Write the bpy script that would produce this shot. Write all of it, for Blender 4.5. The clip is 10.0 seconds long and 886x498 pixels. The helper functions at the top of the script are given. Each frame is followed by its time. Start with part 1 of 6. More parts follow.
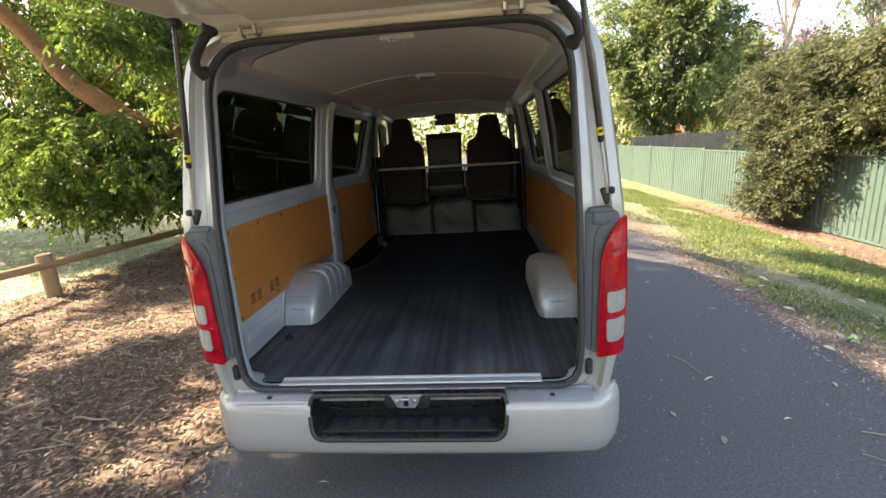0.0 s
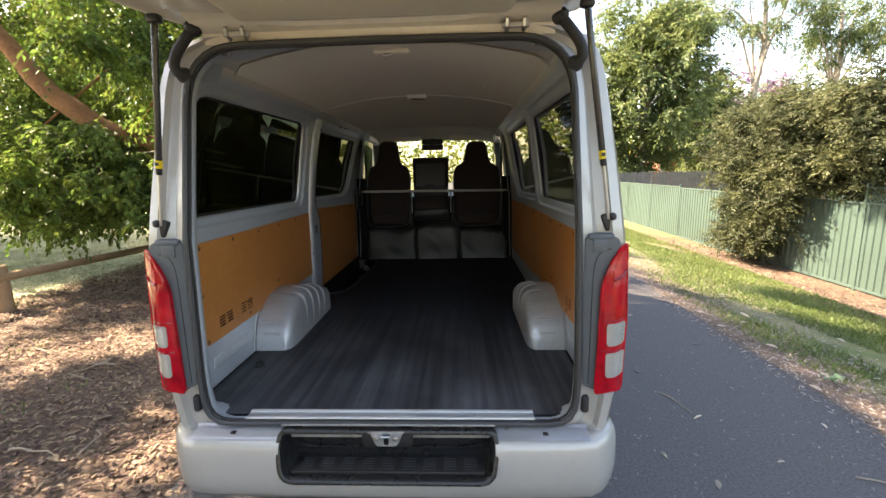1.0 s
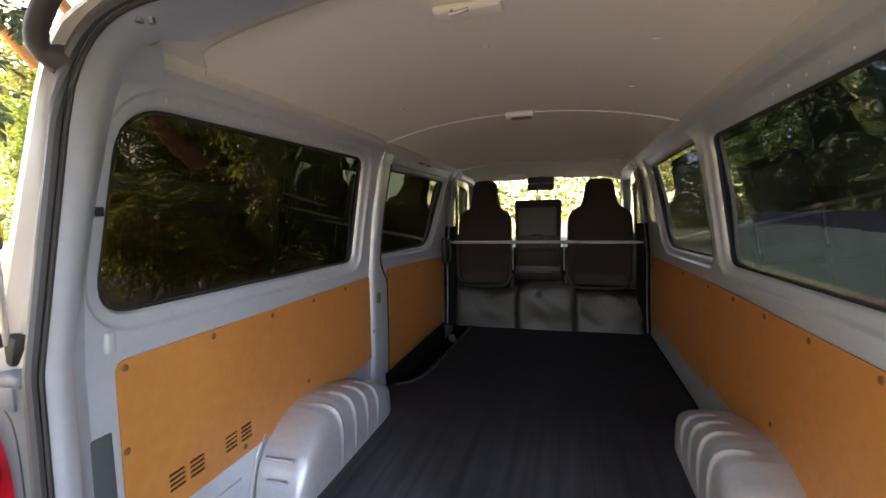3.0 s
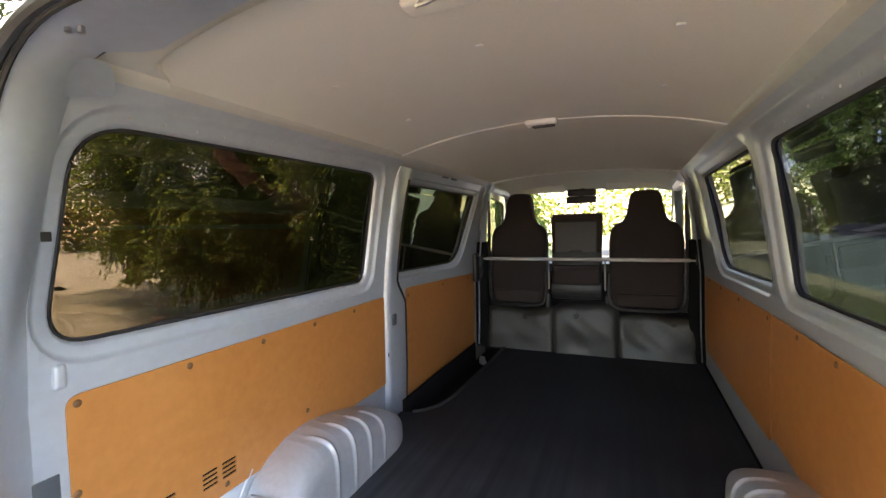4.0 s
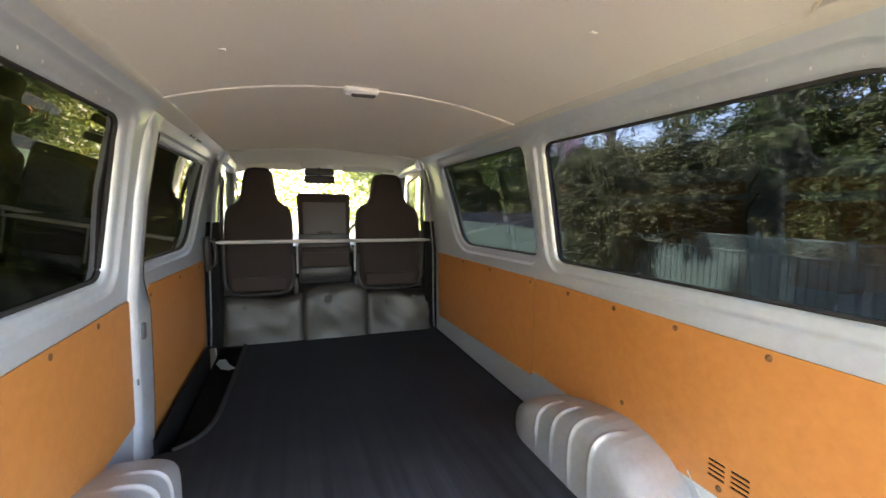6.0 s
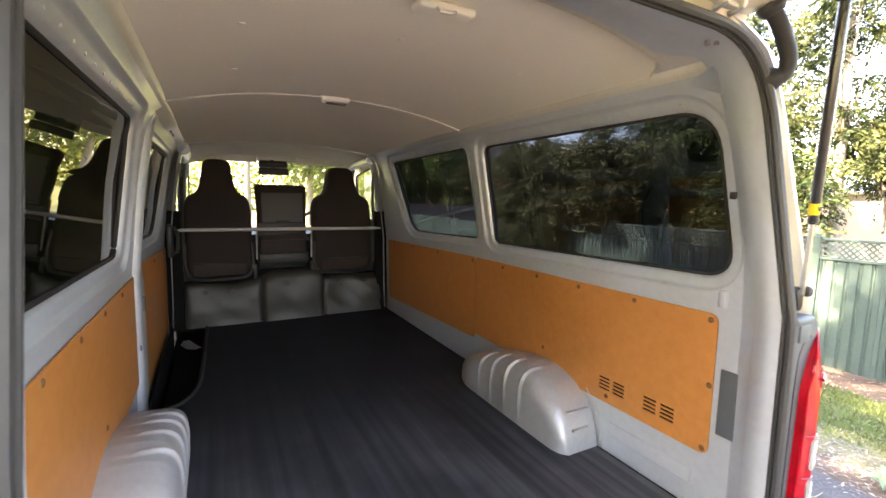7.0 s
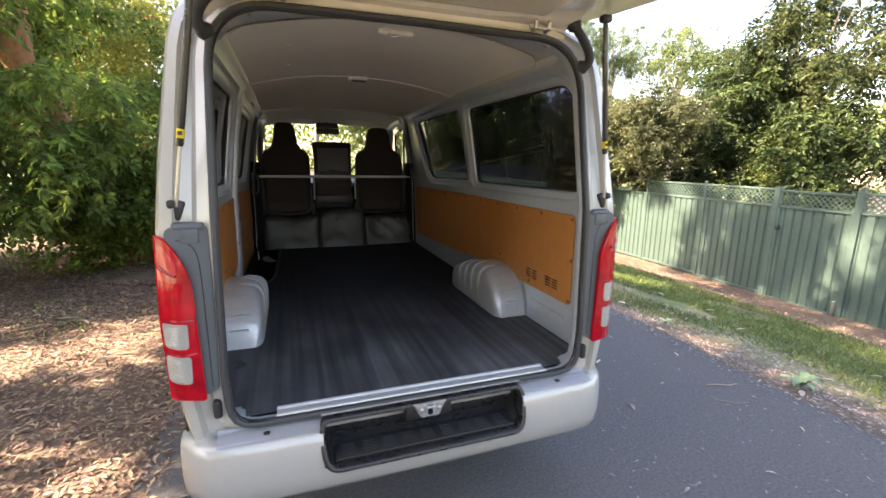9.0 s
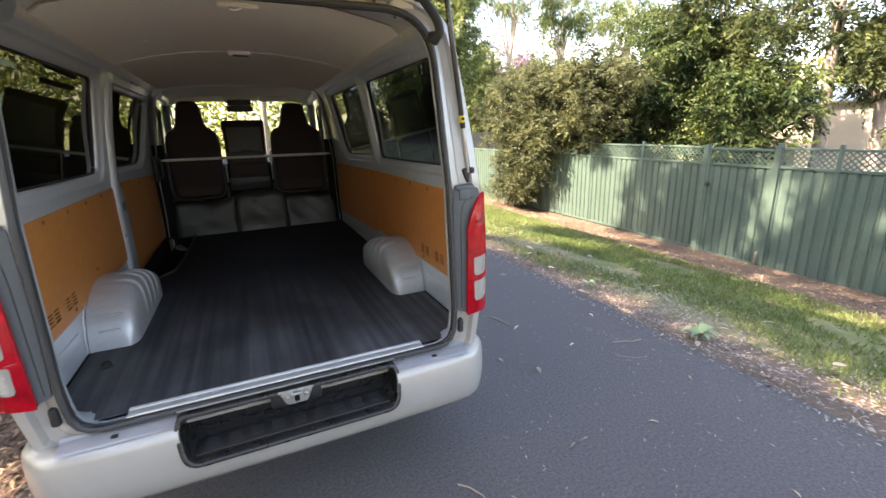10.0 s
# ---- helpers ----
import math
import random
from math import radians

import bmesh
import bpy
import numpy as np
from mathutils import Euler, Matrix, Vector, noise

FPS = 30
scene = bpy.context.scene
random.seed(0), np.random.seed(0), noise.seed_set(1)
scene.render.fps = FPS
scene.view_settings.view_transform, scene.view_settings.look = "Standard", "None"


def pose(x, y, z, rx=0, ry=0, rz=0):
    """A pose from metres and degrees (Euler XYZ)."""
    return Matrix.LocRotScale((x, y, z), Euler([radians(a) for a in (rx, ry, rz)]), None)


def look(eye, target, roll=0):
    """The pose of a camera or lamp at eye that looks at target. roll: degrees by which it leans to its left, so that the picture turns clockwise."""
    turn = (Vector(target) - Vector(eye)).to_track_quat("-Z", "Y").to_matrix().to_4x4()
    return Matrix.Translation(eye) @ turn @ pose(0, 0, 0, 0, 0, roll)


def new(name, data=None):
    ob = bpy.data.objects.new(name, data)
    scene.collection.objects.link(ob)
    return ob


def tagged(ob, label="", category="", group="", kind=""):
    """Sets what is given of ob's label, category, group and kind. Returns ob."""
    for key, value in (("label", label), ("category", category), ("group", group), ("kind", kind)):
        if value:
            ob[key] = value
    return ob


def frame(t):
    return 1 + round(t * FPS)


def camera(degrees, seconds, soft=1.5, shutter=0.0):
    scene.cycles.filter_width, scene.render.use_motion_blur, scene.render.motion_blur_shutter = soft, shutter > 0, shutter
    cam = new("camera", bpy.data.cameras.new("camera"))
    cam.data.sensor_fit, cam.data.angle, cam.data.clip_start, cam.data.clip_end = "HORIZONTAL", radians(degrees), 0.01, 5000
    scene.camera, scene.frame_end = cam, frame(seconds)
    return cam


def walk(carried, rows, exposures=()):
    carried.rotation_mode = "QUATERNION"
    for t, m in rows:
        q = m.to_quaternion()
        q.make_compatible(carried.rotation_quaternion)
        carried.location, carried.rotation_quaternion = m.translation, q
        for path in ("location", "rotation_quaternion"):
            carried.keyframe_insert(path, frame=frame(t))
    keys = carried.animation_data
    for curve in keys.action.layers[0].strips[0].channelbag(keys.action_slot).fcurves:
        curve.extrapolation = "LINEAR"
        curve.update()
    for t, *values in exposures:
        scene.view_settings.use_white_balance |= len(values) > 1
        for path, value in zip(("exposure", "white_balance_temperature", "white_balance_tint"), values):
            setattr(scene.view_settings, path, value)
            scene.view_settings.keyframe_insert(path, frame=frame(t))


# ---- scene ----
cam = camera(91.3, 10.0, 1.5, 0.25)
PATH = [
    (0, (0.325, 0.368, 1.585), (0.143, 2.302, 1.108), -3.8),
    (0.5, (0.323, 0.343, 1.565), (0.219, 2.304, 1.186), -1.5),
    (1, (0.277, 0.466, 1.549), (0.192, 2.432, 1.191), -1.2),
    (1.5, (0.259, 0.691, 1.56), (0.139, 2.661, 1.238), -1.4),
    (2, (0.283, 0.976, 1.556), (0.03, 2.937, 1.262), -1.7),
    (2.5, (0.252, 1.189, 1.567), (-0.13, 3.135, 1.311), -1.8),
    (3, (0.209, 1.411, 1.597), (-0.348, 3.325, 1.429), -1.5),
    (3.2, (0.223, 1.48, 1.613), (-0.404, 3.374, 1.479), -1.3),
    (4.3, (0.325, 1.63, 1.619), (-0.464, 3.465, 1.508), -1.7),
    (4.5, (0.279, 1.642, 1.618), (-0.395, 3.52, 1.48), -2.1),
    (5, (0.073, 1.651, 1.622), (-0.138, 3.631, 1.434), -1.7),
    (5.5, (-0.103, 1.683, 1.608), (0.156, 3.657, 1.413), -0.6),
    (6, (-0.262, 1.737, 1.605), (0.4, 3.614, 1.403), 0.5),
    (6.2, (-0.314, 1.698, 1.606), (0.46, 3.531, 1.404), 0.8),
    (7.3, (-0.521, 1.292, 1.591), (0.413, 3.045, 1.355), 1.0),
    (7.5, (-0.522, 1.203, 1.587), (0.369, 2.976, 1.345), 1.0),
    (8, (-0.514, 0.99, 1.572), (0.268, 2.81, 1.29), 1.1),
    (8.5, (-0.528, 0.713, 1.528), (0.143, 2.564, 1.179), 1.1),
    (9, (-0.45, 0.461, 1.525), (0.203, 2.307, 1.119), 0.7),
    (9.5, (-0.218, 0.297, 1.531), (0.473, 2.119, 1.079), -0.3),
    (10, (-0.06, 0.335, 1.557), (0.72, 2.095, 1.018), -1.7),
]
EXPOSURES = [(0.0, 2.38, 8500, 15), (1.5, 2.54, 8600, 18), (2.5, 3.06, 8900, 24), (3.0, 3.52, 8500, 26), (4.5, 4.25, 8300, 19), (6.0, 4.72, 8200, 18),
             (7.5, 3.58, 9300, 24), (8.5, 2.95, 8500, 21), (10.0, 2.68, 8400, 19)]
walk(cam, [(t, look(eye, target, roll)) for t, eye, target, roll in PATH], EXPOSURES)

# ---- world, sun ----
SUN_TO = Vector((-0.70, 0.14, 0.68)).normalized()
world = bpy.data.worlds.new("sky")
scene.world = world
world.use_nodes = True
wn = world.node_tree.nodes
sky = wn.new("ShaderNodeTexSky")
sky.sky_type, sky.sun_disc = "NISHITA", False
sky.sun_elevation = math.asin(SUN_TO.z)
sky.sun_rotation = math.atan2(SUN_TO.x, SUN_TO.y)
wn["Background"].inputs[1].default_value = 0.15
world.node_tree.links.new(sky.outputs[0], wn["Background"].inputs[0])
sun_data = bpy.data.lights.new("sun", "SUN")
sun_data.energy, sun_data.angle, sun_data.color = 4.8, radians(0.6), (1.0, 0.93, 0.82)
sun = new("sun", sun_data)
sun.matrix_world = look((0, 0, 30), Vector((0, 0, 30)) - SUN_TO)


# ---- materials ----
def mat(name, base, rough=0.6, metal=0.0, vary=0.12, scale=6.0, fine=60.0, bump=0.0, bump_scale=80.0, coat=0.0,
        tint=None, spread=0.4, per_island=0.0, per_object=0.0, trans=0.0, spec=0.5):
    """A surface: base colour mottled at two scales, roughness that varies with it, fine relief."""
    m = bpy.data.materials.new(name)
    m.use_nodes = True
    nt = m.node_tree
    n, l = nt.nodes, nt.links
    b = n["Principled BSDF"]
    geo = n.new("ShaderNodeNewGeometry")
    n1, n2 = n.new("ShaderNodeTexNoise"), n.new("ShaderNodeTexNoise")
    n1.inputs["Scale"].default_value, n2.inputs["Scale"].default_value = scale, fine
    n1.inputs["Detail"].default_value = n2.inputs["Detail"].default_value = 5
    l.new(geo.outputs["Position"], n1.inputs["Vector"])
    l.new(geo.outputs["Position"], n2.inputs["Vector"])
    add = n.new("ShaderNodeMath")
    add.operation = "ADD"
    l.new(n1.outputs[0], add.inputs[0])
    l.new(n2.outputs[0], add.inputs[1])
    ramp = n.new("ShaderNodeMapRange")
    ramp.inputs["From Min"].default_value, ramp.inputs["From Max"].default_value = 1 - spread, 1 + spread
    l.new(add.outputs[0], ramp.inputs["Value"])
    mix = n.new("ShaderNodeMix")
    mix.data_type = "RGBA"
    lo = [max(0.0, c * (1 - vary)) for c in base]
    hi = [min(1.0, c * (1 + vary)) for c in base] if tint is None else tint
    mix.inputs["A"].default_value, mix.inputs["B"].default_value = (*lo, 1), (*hi, 1)
    l.new(ramp.outputs[0], mix.inputs["Factor"])
    out = mix.outputs["Result"]
    for amount, source in ((per_island, geo.outputs["Random Per Island"]), (per_object, None)):
        if not amount:
            continue
        if source is None:
            source = n.new("ShaderNodeObjectInfo").outputs["Random"]
        hsv = n.new("ShaderNodeHueSaturation")
        val = n.new("ShaderNodeMapRange")
        val.inputs["To Min"].default_value, val.inputs["To Max"].default_value = 1 - amount, 1 + amount
        l.new(source, val.inputs["Value"])
        l.new(val.outputs[0], hsv.inputs["Value"])
        hue = n.new("ShaderNodeMapRange")
        hue.inputs["To Min"].default_value, hue.inputs["To Max"].default_value = 0.5 - amount * 0.05, 0.5 + amount * 0.05
        l.new(source, hue.inputs["Value"])
        l.new(hue.outputs[0], hsv.inputs["Hue"])
        l.new(out, hsv.inputs["Color"])
        out = hsv.outputs[0]
    l.new(out, b.inputs["Base Color"])
    rr = n.new("ShaderNodeMapRange")
    rr.inputs["To Min"].default_value, rr.inputs["To Max"].default_value = max(0.02, rough - 0.07), min(1, rough + 0.07)
    l.new(n1.outputs[0], rr.inputs["Value"])
    l.new(rr.outputs[0], b.inputs["Roughness"])
    b.inputs["Metallic"].default_value = metal
    b.inputs["Coat Weight"].default_value = coat
    b.inputs["Coat Roughness"].default_value = 0.08
    b.inputs["Specular IOR Level"].default_value = spec
    if bump:
        n3 = n.new("ShaderNodeTexNoise")
        n3.inputs["Scale"].default_value, n3.inputs["Detail"].default_value = bump_scale, 4
        l.new(geo.outputs["Position"], n3.inputs["Vector"])
        bp = n.new("ShaderNodeBump")
        bp.inputs["Strength"].default_value, bp.inputs["Distance"].default_value = 0.6, bump
        l.new(n3.outputs[0], bp.inputs["Height"])
        l.new(bp.outputs[0], b.inputs["Normal"])
    if trans:
        tr = n.new("ShaderNodeBsdfTranslucent")
        l.new(out, tr.inputs["Color"])
        ms = n.new("ShaderNodeMixShader")
        ms.inputs[0].default_value = trans
        l.new(b.outputs[0], ms.inputs[1])
        l.new(tr.outputs[0], ms.inputs[2])
        l.new(ms.outputs[0], n["Material Output"].inputs[0])
    return m


def glass_mat(name, tint, gloss=1.0):
    m = bpy.data.materials.new(name)
    m.use_nodes = True
    n, l = m.node_tree.nodes, m.node_tree.links
    n.remove(n["Principled BSDF"])
    t, g, f, ms = (n.new("ShaderNodeBsdfTransparent"), n.new("ShaderNodeBsdfGlossy"), n.new("ShaderNodeLayerWeight"),
                   n.new("ShaderNodeMixShader"))
    t.inputs[0].default_value = (*tint, 1)
    g.inputs["Color"].default_value = (gloss, gloss, gloss, 1)
    g.inputs["Roughness"].default_value = 0.01
    f.inputs["Blend"].default_value = 0.5
    p, q = n.new("ShaderNodeMath"), n.new("ShaderNodeMath")
    p.operation, q.operation = "POWER", "MULTIPLY_ADD"
    p.inputs[1].default_value, q.inputs[1].default_value, q.inputs[2].default_value = 4.3, 0.85, 0.035
    l.new(f.outputs["Facing"], p.inputs[0])
    l.new(p.outputs[0], q.inputs[0])
    l.new(q.outputs[0], ms.inputs[0])
    l.new(t.outputs[0], ms.inputs[1])
    l.new(g.outputs[0], ms.inputs[2])
    l.new(ms.outputs[0], n["Material Output"].inputs[0])
    return m


M_WHITE = mat("white_pearl_paint", (0.44, 0.425, 0.395), 0.32, 0.2, 0.04, 2.5, 30, coat=0.6)
M_SILVER = mat("interior_silver_paint", (0.54, 0.595, 0.655), 0.34, 0.25, 0.07, 3.0, 40, bump=0.0004, bump_scale=30, coat=0.25)
# the silver paint made lighter and warmer for the light under the roof
M_RAIL_LIT = mat("roof_rail_paint_lit", (0.66, 0.65, 0.60), 0.42, 0.15, 0.06, 3.0, 40, coat=0.2)
M_ARCH = mat("wheel_arch_paint", (0.53, 0.55, 0.58), 0.36, 0.35, 0.10, 5, 60, bump=0.0006, bump_scale=22, coat=0.2)
M_HEADLINER = mat("headliner_fabric", (0.82, 0.785, 0.68), 0.95, 0, 0.04, 2, 200, bump=0.0004, bump_scale=400)
M_BOARD = mat("tan_hardboard", (0.55, 0.205, 0.053), 0.42, 0, 0.10, 2.2, 34, bump=0.00025, bump_scale=70, tint=(0.64, 0.262, 0.078), spread=0.5)
M_RUBBER = mat("black_rubber", (0.022, 0.022, 0.023), 0.62, 0, 0.2, 15, 90)
M_SEAL = mat("dark_grey_seal", (0.046, 0.048, 0.051), 0.5, 0, 0.15, 15, 90)
M_PLASTIC = mat("black_plastic", (0.018, 0.018, 0.019), 0.45, 0, 0.2, 20, 150, bump=0.0004, bump_scale=350)
M_GARNISH = mat("grey_plastic", (0.090, 0.104, 0.114), 0.5, 0, 0.1, 12, 120, bump=0.0002, bump_scale=300)
M_ALU = mat("aluminium", (0.46, 0.48, 0.50), 0.38, 0.5, 0.08, 10, 140, bump=0.0002, bump_scale=200)
M_RIB = mat("pale_sill_rib", (0.70, 0.73, 0.74), 0.35, 0.3, 0.08, 10, 140)
M_STEEL = mat("zinc_steel", (0.55, 0.55, 0.53), 0.35, 1.0, 0.15, 25, 160)
M_STRUT = mat("satin_black_steel", (0.055, 0.056, 0.056), 0.28, 0.6, 0.15, 12, 90, coat=0.4)
M_RED = mat("red_lens", (0.43, 0.0025, 0.012), 0.12, 0, 0.45, 9, 30, coat=0.45, spec=0.25)
M_AMBER_RED = mat("pale_red_lens", (0.47, 0.026, 0.036), 0.11, 0, 0.40, 14, 60, coat=0.6)
M_DEEP_RED = mat("deep_red_lens", (0.26, 0.004, 0.009), 0.2, 0, 0.2, coat=0.5)
M_CLEAR = mat("clear_lens", (0.35, 0.335, 0.31), 0.12, 0.1, 0.10, 30, 200, coat=1.0)
M_SEAT = mat("brown_seat_fabric", (0.031, 0.021, 0.018), 0.9, 0, 0.14, 6, 220, bump=0.0006, bump_scale=500)
M_SEATGREY = mat("grey_vinyl_tray", (0.085, 0.08, 0.076), 0.6, 0, 0.1, 6, 150)
M_VINYL = mat("dirty_grey_vinyl", (0.044, 0.042, 0.036), 0.45, 0, 0.25, 7, 60, bump=0.0008, bump_scale=60)
M_BAR = mat("grey_bar_paint", (0.50, 0.48, 0.45), 0.4, 0, 0.08)
M_YELLOW = mat("yellow_label", (0.75, 0.55, 0.02), 0.5, 0, 0.05)
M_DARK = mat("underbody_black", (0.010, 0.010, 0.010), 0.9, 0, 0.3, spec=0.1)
M_TYRE = mat("tyre_rubber", (0.02, 0.02, 0.02), 0.85, 0, 0.25, 12, 80, bump=0.001, bump_scale=120)
M_TINT_L = glass_mat("privacy_glass", (0.210, 0.189, 0.184))
M_TINT_R = glass_mat("privacy_glass_cool", (0.208, 0.224, 0.262))
M_GLASS = glass_mat("clear_glass", (0.66, 0.70, 0.66))
M_ASPHALT = mat("asphalt", (0.058, 0.054, 0.054), 0.88, 0, 0.30, 70, 230, bump=0.005, bump_scale=220, tint=(0.162, 0.151, 0.150), spread=0.36)
M_FENCE = mat("green_painted_steel", (0.068, 0.110, 0.094), 0.42, 0, 0.18, 1.2, 25, per_object=0.06)
M_TIMBER = mat("treated_pine", (0.34, 0.22, 0.12), 0.8, 0, 0.25, 4, 50, bump=0.003, bump_scale=40)
M_BARK = mat("bark", (0.27, 0.118, 0.05), 0.9, 0, 0.35, 3, 22, bump=0.02, bump_scale=12)
M_BARK_DARK = mat("dark_bark", (0.085, 0.062, 0.045), 0.9, 0, 0.35, 3, 22, bump=0.02, bump_scale=12)
M_GUM = mat("pale_bark", (0.34, 0.29, 0.25), 0.85, 0, 0.25, 1.5, 12, bump=0.01, bump_scale=8)
M_LEAF_A = mat("leaves_broad", (0.086, 0.148, 0.036), 0.5, 0, 0.3, 0.9, 4, tint=(0.205, 0.280, 0.058), spread=0.20, per_island=0.45, trans=0.55, spec=0.3)
M_LEAF_B = mat("leaves_dark", (0.026, 0.056, 0.025), 0.45, 0, 0.3, 1.3, 4, tint=(0.105, 0.145, 0.048), spread=0.2, per_island=0.4, trans=0.40, spec=0.22)
M_LEAF_C = mat("leaves_gum", (0.098, 0.155, 0.066), 0.5, 0, 0.3, 0.35, 3, tint=(0.24, 0.29, 0.105), spread=0.18, per_island=0.35, trans=0.55)
M_LEAF_D = mat("leaves_sunny", (0.115, 0.165, 0.035), 0.5, 0, 0.3, 0.35, 3, tint=(0.27, 0.27, 0.06), spread=0.18, per_island=0.4, trans=0.55)
M_LEAF_S = mat("leaves_grey_green", (0.052, 0.070, 0.038), 0.5, 0, 0.3, 1.2, 4, tint=(0.172, 0.186, 0.090), spread=0.2, per_island=0.35, trans=0.50, spec=0.3)
# dark, barely translucent leaf colour standing for foliage in shade
M_LEAF_SHADE = mat("leaves_low_shaded", (0.024, 0.032, 0.020), 0.5, 0, 0.3, 1.0, 4, tint=(0.085, 0.100, 0.038), spread=0.2, per_island=0.4, trans=0.16, spec=0.2)
M_BLOSSOM = mat("mauve_blossom", (0.42, 0.27, 0.42), 0.7, 0, 0.2, 0.5, 4, per_island=0.25, trans=0.35)
M_LITTER = mat("dead_leaves", (0.135, 0.076, 0.054), 0.75, 0, 0.3, 1.5, 30, tint=(0.42, 0.275, 0.205), per_island=0.7, trans=0.1)
M_LITTER_PALE = mat("bleached_leaves", (0.20, 0.152, 0.130), 0.75, 0, 0.3, 1.5, 30, tint=(0.43, 0.36, 0.325), per_island=0.6, trans=0.1)
M_LEAF_E = mat("leaves_mixed", (0.028, 0.054, 0.027), 0.45, 0, 0.3, 1.1, 3, tint=(0.125, 0.150, 0.056), spread=0.2, per_island=0.4, trans=0.48, spec=0.22)
M_GRASS = mat("grass_blades", (0.125, 0.200, 0.050), 0.6, 0, 0.3, 0.6, 6, tint=(0.230, 0.270, 0.095), per_island=0.4, trans=0.3)
M_LAWN = mat("dry_lawn_blades", (0.30, 0.34, 0.18), 0.6, 0, 0.3, 0.6, 6, tint=(0.50, 0.51, 0.33), per_island=0.3, trans=0.3)
M_LUSH = mat("lush_grass", (0.08, 0.16, 0.032), 0.6, 0, 0.3, 0.6, 6, tint=(0.19, 0.26, 0.06), per_island=0.35, trans=0.35)
M_RENDER = mat("pale_render", (0.44, 0.40, 0.32), 0.9, 0, 0.08, 1.5, 40, bump=0.002, bump_scale=60)
M_BRICK = mat("house_brick", (0.35, 0.14, 0.09), 0.85, 0, 0.2, 2, 30)
M_ROOF = mat("terracotta_tiles", (0.42, 0.15, 0.08), 0.8, 0, 0.25, 2, 20)
M_PALING = mat("grey_palings", (0.16, 0.15, 0.145), 0.9, 0, 0.3, 3, 30)
M_PALELEAF = mat("pale_dry_leaf", (0.66, 0.57, 0.47), 0.7, 0, 0.2, per_object=0.2)
M_TWIG = mat("dry_twig", (0.38, 0.30, 0.22), 0.8, 0, 0.25)
M_WEED = mat("weed_leaf", (0.20, 0.31, 0.18), 0.55, 0, 0.2, trans=0.25)


def stripes_floor():
    """Charcoal vinyl with faint lengthwise streaks and scuffs; rear light painted into their colour."""
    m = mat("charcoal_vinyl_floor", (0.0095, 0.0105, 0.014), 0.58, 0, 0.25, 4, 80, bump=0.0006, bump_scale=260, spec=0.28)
    n, l = m.node_tree.nodes, m.node_tree.links
    b = n["Principled BSDF"]
    old = b.inputs["Base Color"].links[0].from_socket
    geo = n.new("ShaderNodeNewGeometry")
    mp = n.new("ShaderNodeMapping")
    mp.inputs["Scale"].default_value = (30.0, 0.8, 1.0)
    nz = n.new("ShaderNodeTexNoise")
    nz.inputs["Scale"].default_value, nz.inputs["Detail"].default_value = 1.0, 3
    l.new(geo.outputs["Position"], mp.inputs[0])
    l.new(mp.outputs[0], nz.inputs["Vector"])
    rg = n.new("ShaderNodeMapRange")
    rg.inputs["From Min"].default_value, rg.inputs["From Max"].default_value = 0.30, 0.72
    rg.inputs["To Min"].default_value = 0.30
    l.new(nz.outputs[0], rg.inputs["Value"])
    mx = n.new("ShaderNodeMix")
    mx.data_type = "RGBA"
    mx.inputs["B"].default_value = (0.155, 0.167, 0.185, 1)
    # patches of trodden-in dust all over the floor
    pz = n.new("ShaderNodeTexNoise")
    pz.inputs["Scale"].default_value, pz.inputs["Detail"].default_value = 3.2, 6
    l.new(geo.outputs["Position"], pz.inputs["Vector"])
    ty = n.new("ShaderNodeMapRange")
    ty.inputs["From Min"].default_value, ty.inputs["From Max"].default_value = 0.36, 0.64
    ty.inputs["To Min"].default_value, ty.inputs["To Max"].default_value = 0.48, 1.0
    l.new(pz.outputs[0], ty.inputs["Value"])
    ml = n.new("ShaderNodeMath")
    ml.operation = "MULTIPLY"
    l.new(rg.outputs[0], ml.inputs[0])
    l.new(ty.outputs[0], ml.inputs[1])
    # scuffs fade towards the seats: light from the rear opening put into colour
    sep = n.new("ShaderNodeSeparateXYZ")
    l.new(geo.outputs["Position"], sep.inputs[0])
    rear_light = n.new("ShaderNodeMapRange")
    rear_light.inputs["From Min"].default_value, rear_light.inputs["From Max"].default_value = 2.1, 3.5
    rear_light.inputs["To Min"].default_value, rear_light.inputs["To Max"].default_value = 1.0, 0.09
    l.new(sep.outputs[1], rear_light.inputs["Value"])
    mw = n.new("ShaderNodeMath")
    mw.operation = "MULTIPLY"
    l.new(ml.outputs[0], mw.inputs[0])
    l.new(rear_light.outputs[0], mw.inputs[1])
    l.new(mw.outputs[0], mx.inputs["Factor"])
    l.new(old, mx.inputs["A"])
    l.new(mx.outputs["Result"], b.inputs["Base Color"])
    return m


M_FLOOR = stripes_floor()


